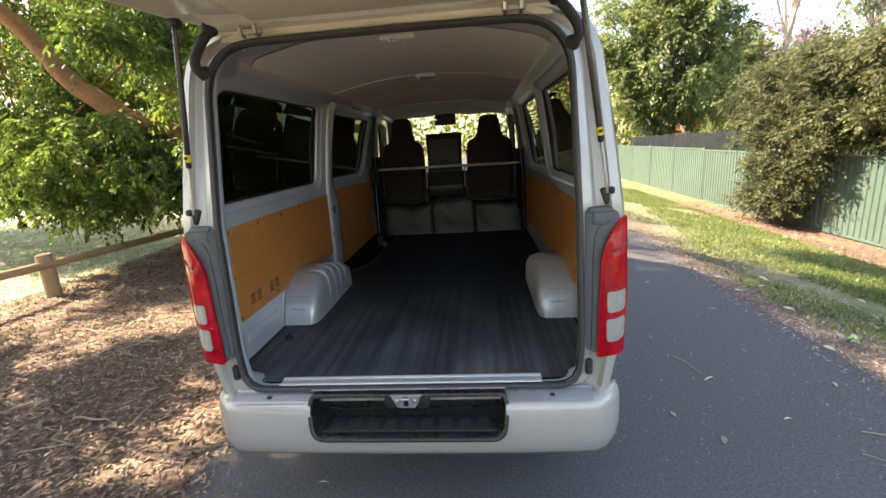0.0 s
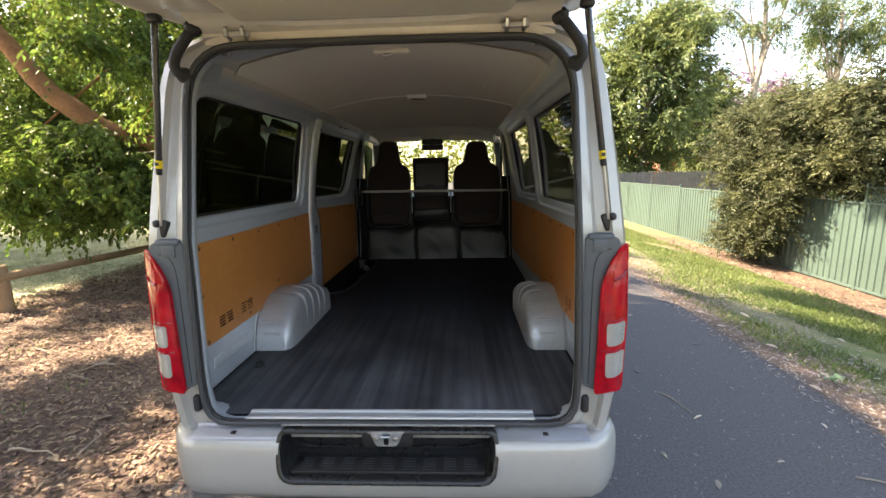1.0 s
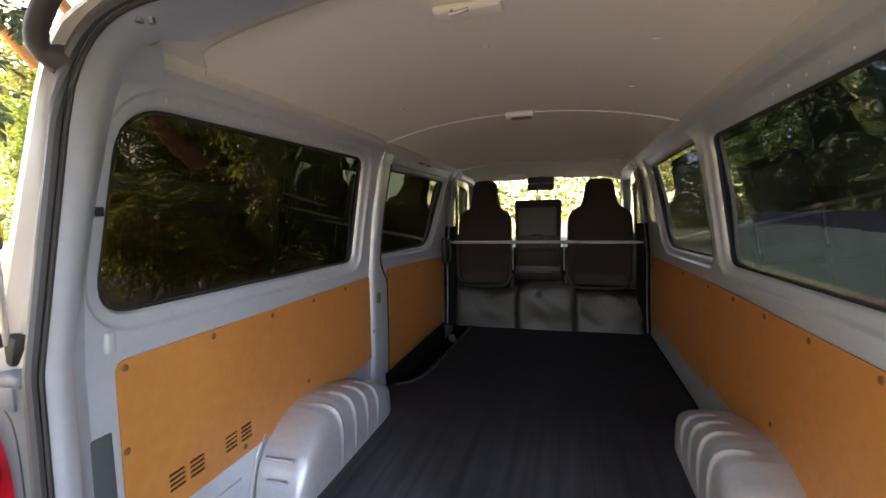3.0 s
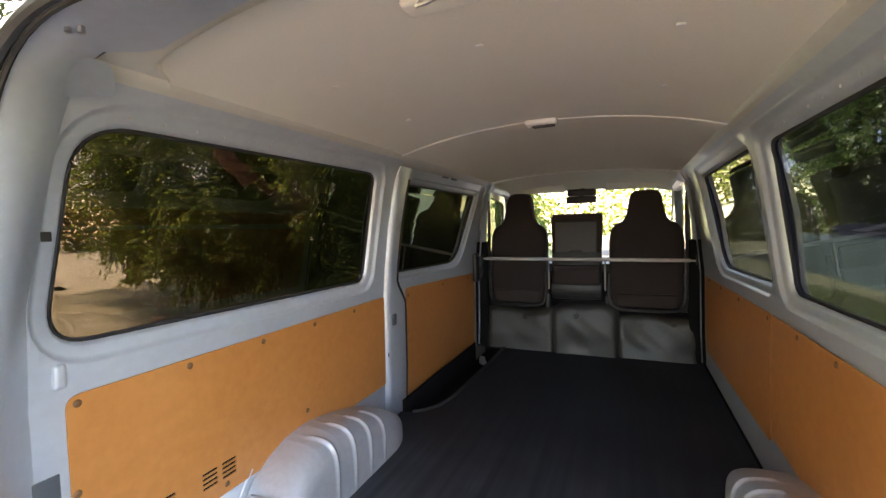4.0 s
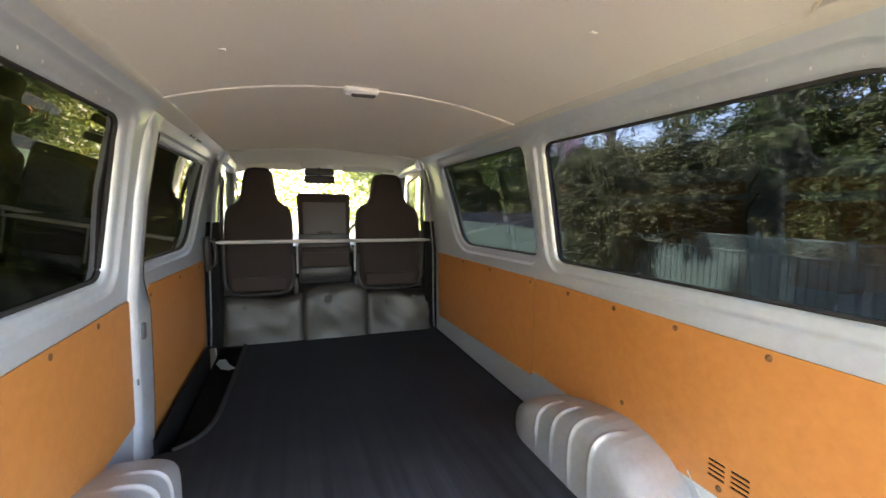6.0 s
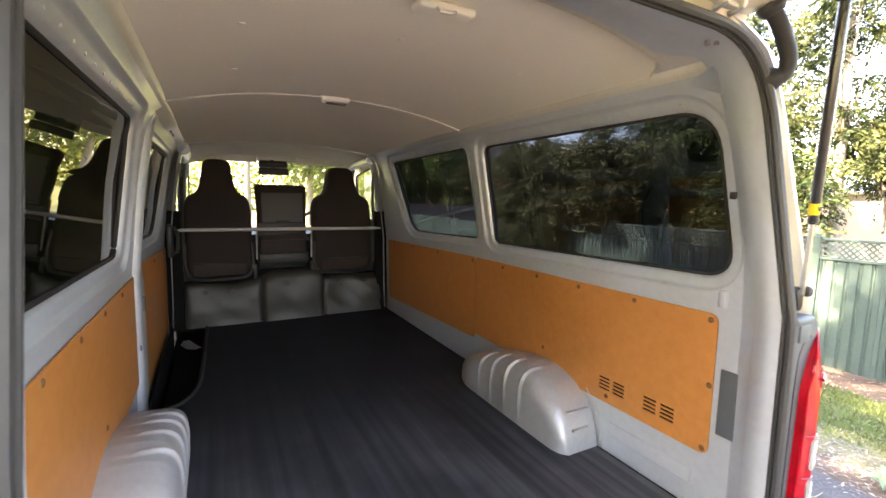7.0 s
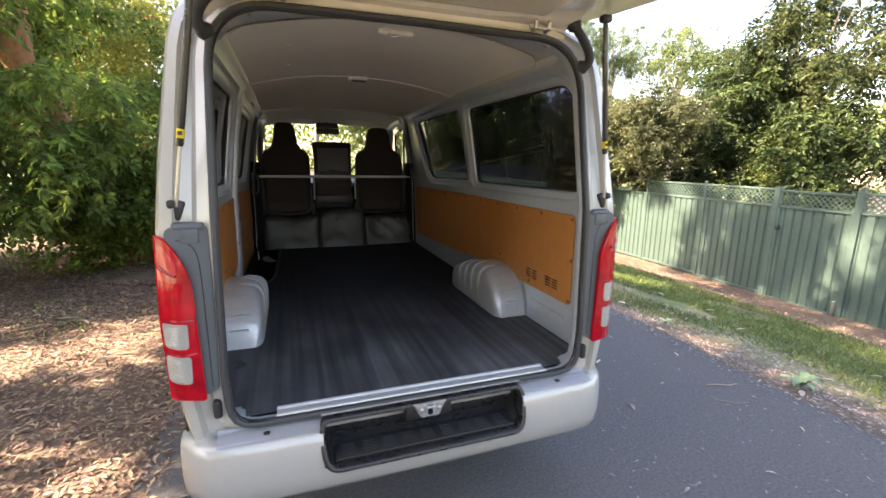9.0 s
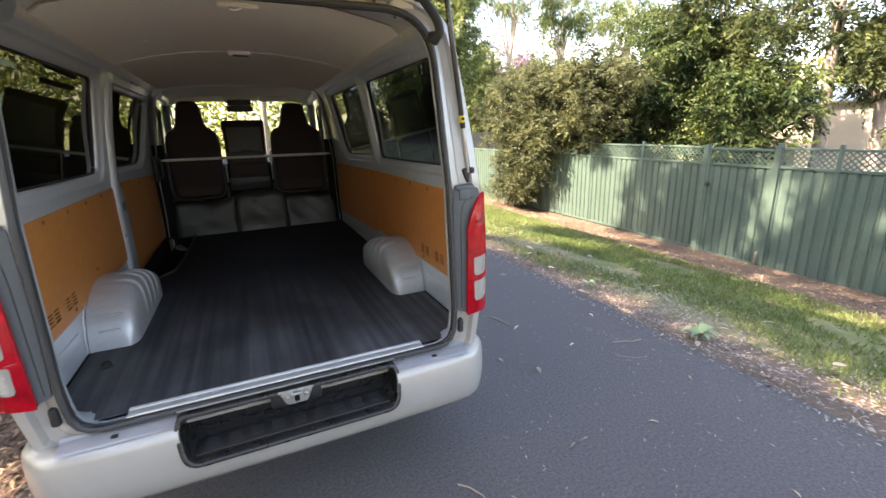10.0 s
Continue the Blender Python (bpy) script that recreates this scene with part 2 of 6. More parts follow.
def ground_mat():
    """Leaf mould, lawn and bare earth, by place, with ragged borders."""
    m = mat("ground_earth", (0.13, 0.088, 0.062), 0.9, 0, 0.3, 1.5, 40, bump=0.02, bump_scale=45, tint=(0.21, 0.145, 0.10))
    n, l = m.node_tree.nodes, m.node_tree.links
    b = n["Principled BSDF"]
    base = b.inputs["Base Color"].links[0].from_socket
    geo = n.new("ShaderNodeNewGeometry")
    sep = n.new("ShaderNodeSeparateXYZ")
    l.new(geo.outputs["Position"], sep.inputs[0])
    nz = n.new("ShaderNodeTexNoise")
    nz.inputs["Scale"].default_value, nz.inputs["Detail"].default_value = 0.9, 6
    l.new(geo.outputs["Position"], nz.inputs["Vector"])
    grassy = n.new("ShaderNodeMix")
    grassy.data_type = "RGBA"
    grassy.inputs["A"].default_value, grassy.inputs["B"].default_value = (0.115, 0.150, 0.048, 1), (0.235, 0.215, 0.105, 1)
    nz2 = n.new("ShaderNodeTexNoise")
    nz2.inputs["Scale"].default_value, nz2.inputs["Detail"].default_value = 2.2, 8
    l.new(geo.outputs["Position"], nz2.inputs["Vector"])
    rg = n.new("ShaderNodeMapRange")
    rg.inputs["From Min"].default_value, rg.inputs["From Max"].default_value = 0.38, 0.66
    l.new(nz2.outputs[0], rg.inputs["Value"])
    l.new(rg.outputs[0], grassy.inputs["Factor"])

    def step(source, a, bb, wob):
        w = n.new("ShaderNodeMath")
        w.operation = "MULTIPLY_ADD"
        w.inputs[1].default_value = wob
        l.new(nz.outputs[0], w.inputs[0])
        l.new(source, w.inputs[2])
        r = n.new("ShaderNodeMapRange")
        r.inputs["From Min"].default_value, r.inputs["From Max"].default_value = a + wob * 0.5, bb + wob * 0.5
        l.new(w.outputs[0], r.inputs["Value"])
        return r.outputs[0]

    def math2(op, a, c):
        k = n.new("ShaderNodeMath")
        k.operation = op
        l.new(a, k.inputs[0])
        l.new(c, k.inputs[1])
        return k.outputs[0]

    right = math2("MULTIPLY", step(sep.outputs[0], 3.1, 3.7, 1.6), step(sep.outputs[0], 6.6, 5.6, 1.8))
    left = step(sep.outputs[0], -5.0, -5.7, 1.0)
    far = step(sep.outputs[1], 13.0, 17.0, 3.0)
    lawn = math2("MAXIMUM", math2("MAXIMUM", right, left), far)
    mx = n.new("ShaderNodeMix")
    mx.data_type = "RGBA"
    l.new(lawn, mx.inputs["Factor"])
    l.new(base, mx.inputs["A"])
    l.new(grassy.outputs["Result"], mx.inputs["B"])
    # the park's lawn is drier and paler than the bank's
    pale = n.new("ShaderNodeMix")
    pale.data_type = "RGBA"
    pale.inputs["A"].default_value, pale.inputs["B"].default_value = (0.27, 0.30, 0.16, 1), (0.44, 0.43, 0.30, 1)
    l.new(rg.outputs[0], pale.inputs["Factor"])
    park = n.new("ShaderNodeMix")
    park.data_type = "RGBA"
    l.new(left, park.inputs["Factor"])
    l.new(mx.outputs["Result"], park.inputs["A"])
    l.new(pale.outputs["Result"], park.inputs["B"])
    l.new(park.outputs["Result"], b.inputs["Base Color"])
    return m


M_GROUND = ground_mat()


# ---- mesh helpers ----
def finish(bm, name, angle=35):
    bmesh.ops.recalc_face_normals(bm, faces=bm.faces)
    me = bpy.data.meshes.new(name)
    bm.to_mesh(me)
    bm.free()
    me.polygons.foreach_set("use_smooth", [True] * len(me.polygons))
    me.set_sharp_from_angle(angle=radians(angle))
    return me


def part(name, bm, material, parent=None, label="", angle=35):
    me = bm if isinstance(bm, bpy.types.Mesh) else finish(bm, name, angle)
    if material and not me.materials:
        me.materials.append(material)
    ob = new(name, me)
    ob.parent = parent
    if label:
        ob["label"] = label
    return ob


def thing(name, label, category, group="", at=(0, 0, 0)):
    ob = new(name)
    ob.empty_display_size = 0.1
    ob.location = at
    return tagged(ob, label, category, group)


def rbox(size, at=(0, 0, 0), bevel=0.01, seg=2, m=None):
    bm = bmesh.new()
    bmesh.ops.create_cube(bm, size=1)
    bmesh.ops.scale(bm, vec=size, verts=bm.verts)
    if bevel:
        bmesh.ops.bevel(bm, geom=bm.edges[:], offset=min(bevel, min(size) * 0.49), segments=seg, profile=0.5, affect="EDGES")
    if m is not None:
        bmesh.ops.transform(bm, matrix=m, verts=bm.verts)
    bmesh.ops.translate(bm, vec=at, verts=bm.verts)
    return bm


def merge(bm, other):
    me = bpy.data.meshes.new("tmp")
    other.to_mesh(me)
    other.free()
    bm.from_mesh(me)
    bpy.data.meshes.remove(me)
    return bm


def loft(rings, closed=True, caps=False):
    bm = bmesh.new()
    vs = [[bm.verts.new(p) for p in r] for r in rings]
    n = len(vs[0])
    for a, b in zip(vs, vs[1:]):
        for i in range(n if closed else n - 1):
            j = (i + 1) % n
            bm.faces.new((a[i], a[j], b[j], b[i]))
    if caps:
        bm.faces.new(vs[0][::-1])
        bm.faces.new(vs[-1])
    return bm


def tube(points, radius, seg=8, closed=False):
    pts = [Vector(p) for p in points]
    n = len(pts)
    rad = radius if isinstance(radius, (list, tuple)) else [radius] * n
    rings = []
    up = Vector((0.12, 0.31, 0.94)).normalized()
    for i, p in enumerate(pts):
        a, b = (pts[i - 1], pts[(i + 1) % n]) if closed else (pts[max(i - 1, 0)], pts[min(i + 1, n - 1)])
        d = (b - a).normalized()
        side = d.cross(up)
        side = side.normalized() if side.length > 0.05 else d.cross(Vector((1, 0, 0))).normalized()
        nrm = side.cross(d)
        rings.append([p + rad[i] * (math.cos(k * math.tau / seg) * side + math.sin(k * math.tau / seg) * nrm) for k in range(seg)])
    if closed:
        rings.append(rings[0])
    return loft(rings, True, not closed)


def rounded(points, radius, seg=5):
    """A polygon with its corners rounded; radius one number or one for each corner."""
    out = []
    n = len(points)
    rads = radius if isinstance(radius, (list, tuple)) else [radius] * n
    for i in range(n):
        p, a, b = Vector(points[i]), Vector(points[i - 1]), Vector(points[(i + 1) % n])
        r = min(rads[i], (a - p).length * 0.48, (b - p).length * 0.48)
        u, v = p + (a - p).normalized() * r, p + (b - p).normalized() * r
        for k in range(seg + 1):
            t = k / seg
            out.append(tuple(u * (1 - t) ** 2 + p * 2 * t * (1 - t) + v * t * t))
    return out


def fill(outline, holes=(), cuts_a=(), cuts_b=()):
    """Triangles over a polygon with holes, in the plane, cut along lines of the two axes so that it can be bent."""
    from mathutils.geometry import tessellate_polygon
    loops = [[Vector((p[0], p[1], 0)) for p in lp] for lp in (outline, *holes)]
    bm = bmesh.new()
    vs = [bm.verts.new(p) for lp in loops for p in lp]
    for tri in tessellate_polygon(loops):
        try:
            bm.faces.new([vs[i] for i in tri])
        except ValueError:
            pass
    for axis, cuts in ((0, cuts_a), (1, cuts_b)):
        for c in cuts:
            co, no = [0, 0, 0], [0, 0, 0]
            co[axis], no[axis] = c, 1
            bmesh.ops.bisect_plane(bm, geom=bm.verts[:] + bm.edges[:] + bm.faces[:], plane_co=co, plane_no=no, dist=1e-5)
    return bm


def bend(bm, f):
    for v in bm.verts:
        v.co = f(v.co.x, v.co.y)
    return bm


def plate(outline, holes, f, thick, cuts_a=(), cuts_b=()):
    """A bent sheet with thickness: f(a, b, d) maps the plane to space at depth d."""
    bm = fill(outline, holes, cuts_a, cuts_b)
    faces = bm.faces[:]
    res = bmesh.ops.extrude_face_region(bm, geom=faces)
    top = {g for g in res["geom"] if isinstance(g, bmesh.types.BMVert)}
    flat = {v: (v.co.x, v.co.y) for v in bm.verts}
    for v in bm.verts:
        v.co = f(*flat[v], thick if v in top else 0.0)
    return bm


def lerp_table(table, v):
    return float(np.interp(v, [r[0] for r in table], [r[1] for r in table]))


def frange(a, b, step):
    return [a + i * step for i in range(int((b - a) / step) + 1)]

# ---- the van ----
def smooth_step(a, b, v):
    t = min(1.0, max(0.0, (v - a) / (b - a)))
    return t * t * (3 - 2 * t)


REAR, FRONT = 1.90, 6.55
FLOOR_Z = 0.65
IN_X = [(0.30, 0.805), (0.65, 0.800), (0.85, 0.792), (1.27, 0.787), (1.38, 0.775), (1.62, 0.752), (1.80, 0.724), (1.87, 0.707), (1.915, 0.680), (1.950, 0.640)]
OUT_X = [(0.30, 0.79), (0.55, 0.822), (0.77, 0.838), (1.0, 0.846), (1.277, 0.846), (1.5, 0.824), (1.69, 0.798), (1.87, 0.766), (1.94, 0.733), (1.985, 0.690)]


def in_x(z):
    return lerp_table(IN_X, z)


def out_x(z, y=3.0):
    x = lerp_table(OUT_X, z)
    if y > 5.7:
        x -= 0.16 * ((y - 5.7) / 0.85) ** 2
    return x


van = thing("van", "white cargo van with raised tailgate and empty load bay", "van")

# openings in the side, as (y, z)
WIN_REAR = rounded([(2.105, 1.385), (3.295, 1.372), (3.335, 1.862), (2.160, 1.858)], [0.09, 0.05, 0.06, 0.12], 7)
WIN_RF = rounded([(3.445, 1.380), (4.375, 1.355), (4.600, 1.862), (3.500, 1.874)], [0.05, 0.14, 0.05, 0.05], 7)
WIN_LF = rounded([(3.605, 1.375), (4.520, 1.355), (4.790, 1.838), (3.640, 1.842)], [0.05, 0.16, 0.05, 0.06], 7)
WIN_DOOR = rounded([(5.06, 1.30), (5.85, 1.22), (5.66, 1.80), (5.13, 1.85)], 0.06, 5)


def grow(poly, d):
    """The polygon pushed outwards by d."""
    n = len(poly)
    area = sum(poly[i - 1][0] * poly[i][1] - poly[i][0] * poly[i - 1][1] for i in range(n))
    s = 1 if area > 0 else -1
    out = []
    for i in range(n):
        a, b = Vector(poly[i - 2 if poly[i - 1] == poly[i] else i - 1]), Vector(poly[(i + 1) % n])
        t = (b - a).normalized()
        out.append((poly[i][0] + s * d * t.y, poly[i][1] - s * d * t.x))
    return out


def side_outline(y0, y1, z0, z1):
    return [(y0, z0), (y1, z0), (y1, z1), (y0, z1)]


Z_CUTS = frange(0.62, 1.94, 0.035)
Z_CUTS_OUT = frange(0.40, 1.97, 0.05)


def reveal(hole, glass, side, depth, lip=0.0):
    """The rounded turn-in of painted metal from the wall to the pane."""
    rings = []
    for k, (f, d) in enumerate(((0.0, 0.0), (0.05, 0.0015), (0.14, 0.008), (0.24, 0.0135), (0.34, 0.015), (0.72, 0.017), (0.82, 0.021), (0.92, 0.031), (1.0, depth))):
        rings.append([(side * (in_x(h[1] * (1 - f) + g[1] * f) + d + lip), h[0] * (1 - f) + g[0] * f, h[1] * (1 - f) + g[1] * f)
                      for h, g in zip(hole, glass)])
    return loft(rings)


def inner_wall(side, y0, y1, wins, name, label, off=0.0, rim=0.050):
    holes = [grow(w, rim) for w in wins]
    bm = fill(side_outline(y0, y1, 0.62, 1.950), holes, frange(y0 + 0.2, y1 - 0.1, 0.25), Z_CUTS)
    bend(bm, lambda y, z: (side * (in_x(z) + off), y, z))
    for h, w in zip(holes, wins):
        merge(bm, reveal(h, w, side, 0.042, off))
    bmesh.ops.remove_doubles(bm, verts=bm.verts, dist=0.0006)
    return part(name, bm, M_SILVER, van, label, 45)


def pane(side, win, material, off=0.0, name="side_window"):
    g = grow(win, 0.012)
    bm = plate(g, [], lambda y, z, d: (side * (in_x(z) + 0.040 + off + d), y, z), 0.004, (), frange(1.40, 1.84, 0.06))
    p = part(name, bm, material, van, "dark tinted glass pane in black rubber" if material is not M_GLASS else "")
    p.data.shade_flat()
    p.visible_shadow = True
    seal = tube([(side * (in_x(z) + 0.037 + off), y, z) for y, z in win[::1]], 0.0065, 6, True)
    part("rubber_seal", seal, M_RUBBER, p)
    return p


inner_wall(1, 2.06, 4.87, [WIN_REAR, WIN_RF], "side_wall", "silver-grey painted inner wall of the load bay")
inner_wall(-1, 2.06, 3.47, [WIN_REAR], "side_wall", "silver-grey painted inner wall of the load bay")
inner_wall(-1, 3.56, 4.91, [WIN_LF], "sliding_door", "closed sliding door, grey painted inside", 0.012, 0.034)
pane(1, WIN_REAR, M_TINT_R)
pane(1, WIN_RF, M_TINT_R)
pane(-1, WIN_REAR, M_TINT_L)
pane(-1, WIN_LF, M_TINT_L, 0.012)


# door pillar beside the sliding door: wide below the waist, narrower above
def pillar_front(z):
    return 3.660 - 0.100 * smooth_step(1.20, 1.36, z) + 0.10 * max(0.0, z - 1.45)


def pillar():
    rings = []
    for z in frange(0.63, 1.93, 0.02):
        x = -in_x(z)
        a, b = 3.436 + 0.07 * max(0.0, z - 1.45), pillar_front(z)
        k = 1 - smooth_step(1.82, 1.93, z)
        prof = [(x - 0.012, a), (x + 0.012, a + 0.006), (x + 0.022, a + 0.018), (x + 0.024, a + 0.032), (x + 0.020, b - 0.062), (x + 0.013, b - 0.036), (x + 0.013, b - 0.022), (x + 0.004, b - 0.008),
                (x - 0.020, b), (x - 0.03, b + 0.03)]
        rings.append([(x + (p - x) * k if p > x else p, q, z) for p, q in prof])
    return loft(rings, False)


post = part("door_pillar", pillar(), M_SILVER, van, "", 50)
part("striker", rbox((0.012, 0.034, 0.055), (-0.762, 3.497, 1.153), 0.003), M_GARNISH, post)
part("striker_hole", rbox((0.004, 0.012, 0.022), (-0.773, 3.452, 0.985), 0.0015), M_DARK, post)
part("door_seal", tube([(-in_x(z) + 0.001, pillar_front(z) + 0.004, z) for z in frange(0.66, 1.90, 0.04)], 0.0085, 6), M_RUBBER, post)


# ---- board panels ----
def slot_holes(y0, z0, cols=2):
    out = []
    for c in range(cols):
        for r in range(4):
            y, z = y0 + c * 0.064, z0 + r * 0.0138 - 0.004
            out.append(rounded([(y, z), (y + 0.05, z), (y + 0.05, z + 0.0078), (y, z + 0.0078)], 0.003, 2))
    return out


def board(side, outline, slots, screws, off=0.0, label=""):
    bm = plate(outline, slots, lambda y, z, d: (side * (in_x(z) - 0.004 - d + off), y, z), 0.004, (), frange(0.7, 1.25, 0.11))
    p = part("board_panel", bm, M_BOARD, van, label or "tan hardboard lining panel screwed to the wall", 30)
    for y, z in screws:
        s = bmesh.new()
        bmesh.ops.create_uvsphere(s, u_segments=10, v_segments=6, radius=0.009)
        bmesh.ops.scale(s, vec=(0.45, 1, 1), verts=s.verts)
        bmesh.ops.translate(s, vec=(side * (in_x(z) - 0.008 + off), y, z), verts=s.verts)
        part("screw", s, M_SCREW, p)
    if slots:
        part("vent_backing", rbox((0.002, 0.36, 0.07), (side * (in_x(0.91) - 0.0015 + off), 2.375, 0.915), 0), M_DARK, p)
    return p


M_SCREW = mat("brown_screw_cap", (0.20, 0.10, 0.045), 0.5, 0.2, 0.1)
TOP_SCREWS = [(2.143, 1.257), (2.406, 1.257), (2.666, 1.257), (2.92, 1.257), (3.18, 1.257)]
REAR_BOARD = rounded([(2.122, 0.842), (2.6, 0.842), (2.8, 0.842), (3.0, 0.842), (3.2, 0.842), (3.432, 0.842), (3.432, 1.277), (2.122, 1.277)], [0.03, 0.01, 0.01, 0.01, 0.01, 0.015, 0.015, 0.03], 4)
SLOTS = slot_holes(2.234, 0.893) + slot_holes(2.426, 0.893)
SIDE_SCREWS = [(2.133, 1.06), (2.140, 0.860), (2.505, 0.868), (2.863, 0.944)]
for sd in (-1, 1):
    board(sd, REAR_BOARD, SLOTS, TOP_SCREWS + SIDE_SCREWS)
board(1, rounded([(3.440, 0.815), (4.785, 0.770), (4.800, 1.252), (3.440, 1.277)], 0.02, 4), [], [(3.47, 1.255), (3.9, 1.25), (4.3, 1.245), (4.66, 1.24)])
board(-1, rounded([(3.685, 0.655), (4.20, 0.650), (4.84, 0.64), (4.84, 1.238), (3.685, 1.285)], [0.02, 0.1, 0.05, 0.03, 0.03], 4), [], [(3.71, 1.24), (4.2, 1.235), (4.68, 1.22)], 0.012,
      "tan hardboard lining of the sliding door")

# pressed details on the rear pillars: hole plugs, dimples, latch pockets, swages
for sd in (-1, 1):
    part("hole_plug", rbox((0.004, 0.018, 0.020), (sd * (in_x(1.618) - 0.001), 2.098, 1.618), 0.0015), M_PLASTIC, van)
    part("dimple", rbox((0.02, 0.026, 0.055), (sd * (in_x(1.32) + 0.001), 2.115, 1.325), 0.009, 3), M_SILVER, van)
    part("pocket_cover", rbox((0.006, 0.05, 0.20), (sd * (in_x(1.0) - 0.001), 2.082, 1.02), 0.0028), M_GARNISH, van, "dark grey pocket cover")
    part("swage", rbox((0.014, 0.32, 0.055), (sd * (in_x(0.75) + 0.002), 2.335, 0.745), 0.0065, 3), M_SILVER, van)

# ---- floor ----
MAT_EDGE = [(0.785, 1.955), (0.785, 4.885), (-0.57, 4.885), (-0.575, 4.45), (-0.582, 4.10), (-0.588, 3.90), (-0.598, 3.78), (-0.620, 3.69), (-0.660, 3.62), (-0.715, 3.578), (-0.785, 3.56), (-0.785, 1.955)]
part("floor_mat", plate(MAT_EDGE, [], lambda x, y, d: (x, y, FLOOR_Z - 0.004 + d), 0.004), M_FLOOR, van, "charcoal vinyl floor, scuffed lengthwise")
part("floor_pan", plate([(0.80, 1.95), (0.80, 4.89), (-0.565, 4.89), (-0.572, 4.45), (-0.585, 3.90), (-0.596, 3.78), (-0.618, 3.695), (-0.658, 3.625), (-0.713, 3.583), (-0.80, 3.565), (-0.80, 1.95)], [],
                        lambda x, y, d: (x, y, 0.60 + d), 0.045), M_DARK, van)
part("mat_lip", tube([(x, y, FLOOR_Z + 0.001) for x, y in MAT_EDGE[2:10]], 0.011, 8), M_RUBBER, van, "raised rubber edge of the floor")
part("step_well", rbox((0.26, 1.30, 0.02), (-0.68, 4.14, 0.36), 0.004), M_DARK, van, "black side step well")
# dark sheet over the grey door wall stands for shade in the well
part("step_panel", rbox((0.012, 1.18, 0.38), (-0.772, 4.17, 0.515), 0.003), M_DARK, van, "dark sheet for the shade below the sliding door lining")
sill = part("sill_strip", loft([[(x, 1.966, 0.6530), (x, 1.962, 0.6555), (x, 1.914, 0.6555), (x, 1.910, 0.6500)] for x in (-0.535, 0.535)], False, False), M_ALU, van, "scratched aluminium sill strip")
for y, w in ((1.958, 0.016), (1.912, 0.014)):
    part("sill_rib", rbox((1.07, w, 0.0065), (0, y, 0.6575), 0.003, 2), M_RIB, sill)
for x in (-0.33, -0.03, 0.33):
    s = bmesh.new()
    bmesh.ops.create_cone(s, segments=10, radius1=0.006, radius2=0.004, depth=0.003, cap_ends=True)
    bmesh.ops.translate(s, vec=(x, 1.935, 0.6565), verts=s.verts)
    part("sill_screw", s, M_STEEL, sill)


def tie_ring(x, y):
    cup = bmesh.new()
    bmesh.ops.create_cone(cup, segments=16, radius1=0.026, radius2=0.022, depth=0.006, cap_ends=True)
    bmesh.ops.translate(cup, vec=(x, y, 0.653), verts=cup.verts)
    c = part("tie_down", cup, M_PLASTIC, van, "small steel tie-down ring in the floor")
    part("ring", tube([(x + 0.015 * math.cos(a), y + 0.019 * math.sin(a), 0.660 + 0.006 * math.sin(a)) for a in frange(0, 6.2, 0.45)], 0.0026, 6, True), M_STRUT, c)


tie_ring(-0.69, 2.36)
brk = loft([[(-0.715, 4.70, 0.50), (-0.715, 4.70, 0.585), (-0.700, 4.69, 0.612), (-0.668, 4.675, 0.618)],
            [(-0.690, 4.62, 0.50), (-0.688, 4.62, 0.580), (-0.672, 4.615, 0.604), (-0.640, 4.605, 0.612)],
            [(-0.650, 4.59, 0.52), (-0.646, 4.59, 0.575), (-0.634, 4.585, 0.592), (-0.610, 4.58, 0.596)]], False)
bmesh.ops.solidify(brk, geom=brk.faces[:], thickness=0.004)
bmesh.ops.scale(brk, vec=(1.25, 1.25, 1.15), space=Matrix.Translation((0.66, -4.64, -0.56)), verts=brk.verts)
part("door_roller_bracket", brk, M_RIB, van, "small bright folded steel bracket in the step well", 30)
part("bracket_foot", rbox((0.10, 0.14, 0.16), (-0.665, 4.645, 0.43), 0.008), M_DARK, van)


# ---- wheel arches ----
ARCH_TOP = [(2.535, 0.0), (2.545, 0.07), (2.565, 0.13), (2.60, 0.185), (2.66, 0.236), (2.74, 0.268), (2.83, 0.280), (2.92, 0.272), (3.05, 0.243), (3.16, 0.210), (3.25, 0.175), (3.31, 0.135), (3.35, 0.08), (3.375, 0.0)]


def arch(side):
    rings = []
    ribs = (2.800, 2.905, 3.010, 3.112)
    ys = sorted(set(frange(2.535, 2.62, 0.006) + frange(2.62, 2.735, 0.015) + frange(2.735, 3.14, 0.0025) + frange(3.145, 3.375, 0.008) + [3.375]))
    nv = 30
    for y in ys:
        top = lerp_table(ARCH_TOP, y)
        lx = 0.182 * (1 - 0.20 * math.exp(-(y - 2.535) / 0.025)) * (1 - 0.35 * max(0.0, (y - 3.19) / 0.185) ** 2)
        ring = []
        for j in range(nv + 1):
            w = math.pi / 2 * j / nv
            x = lx * math.cos(w) ** 0.34
            u = x / max(lx, 1e-6)
            z = top * math.sin(w) ** 0.34 * (0.87 + 0.05 * (1 - u * u))
            g = sum(math.exp(-((y - ry + 0.045 * (1 - u)) / 0.0085) ** 2) for ry in ribs) * smooth_step(0.035, 0.10, z)
            if 0.004 < w < 1.5:
                x += 0.0075 * g
                z += 0.0075 * g * min(1, x / 0.05)
            ring.append((side * (0.789 - x), y, FLOOR_Z - 0.003 + z))
        rings.append(ring)
    return loft(rings, False)


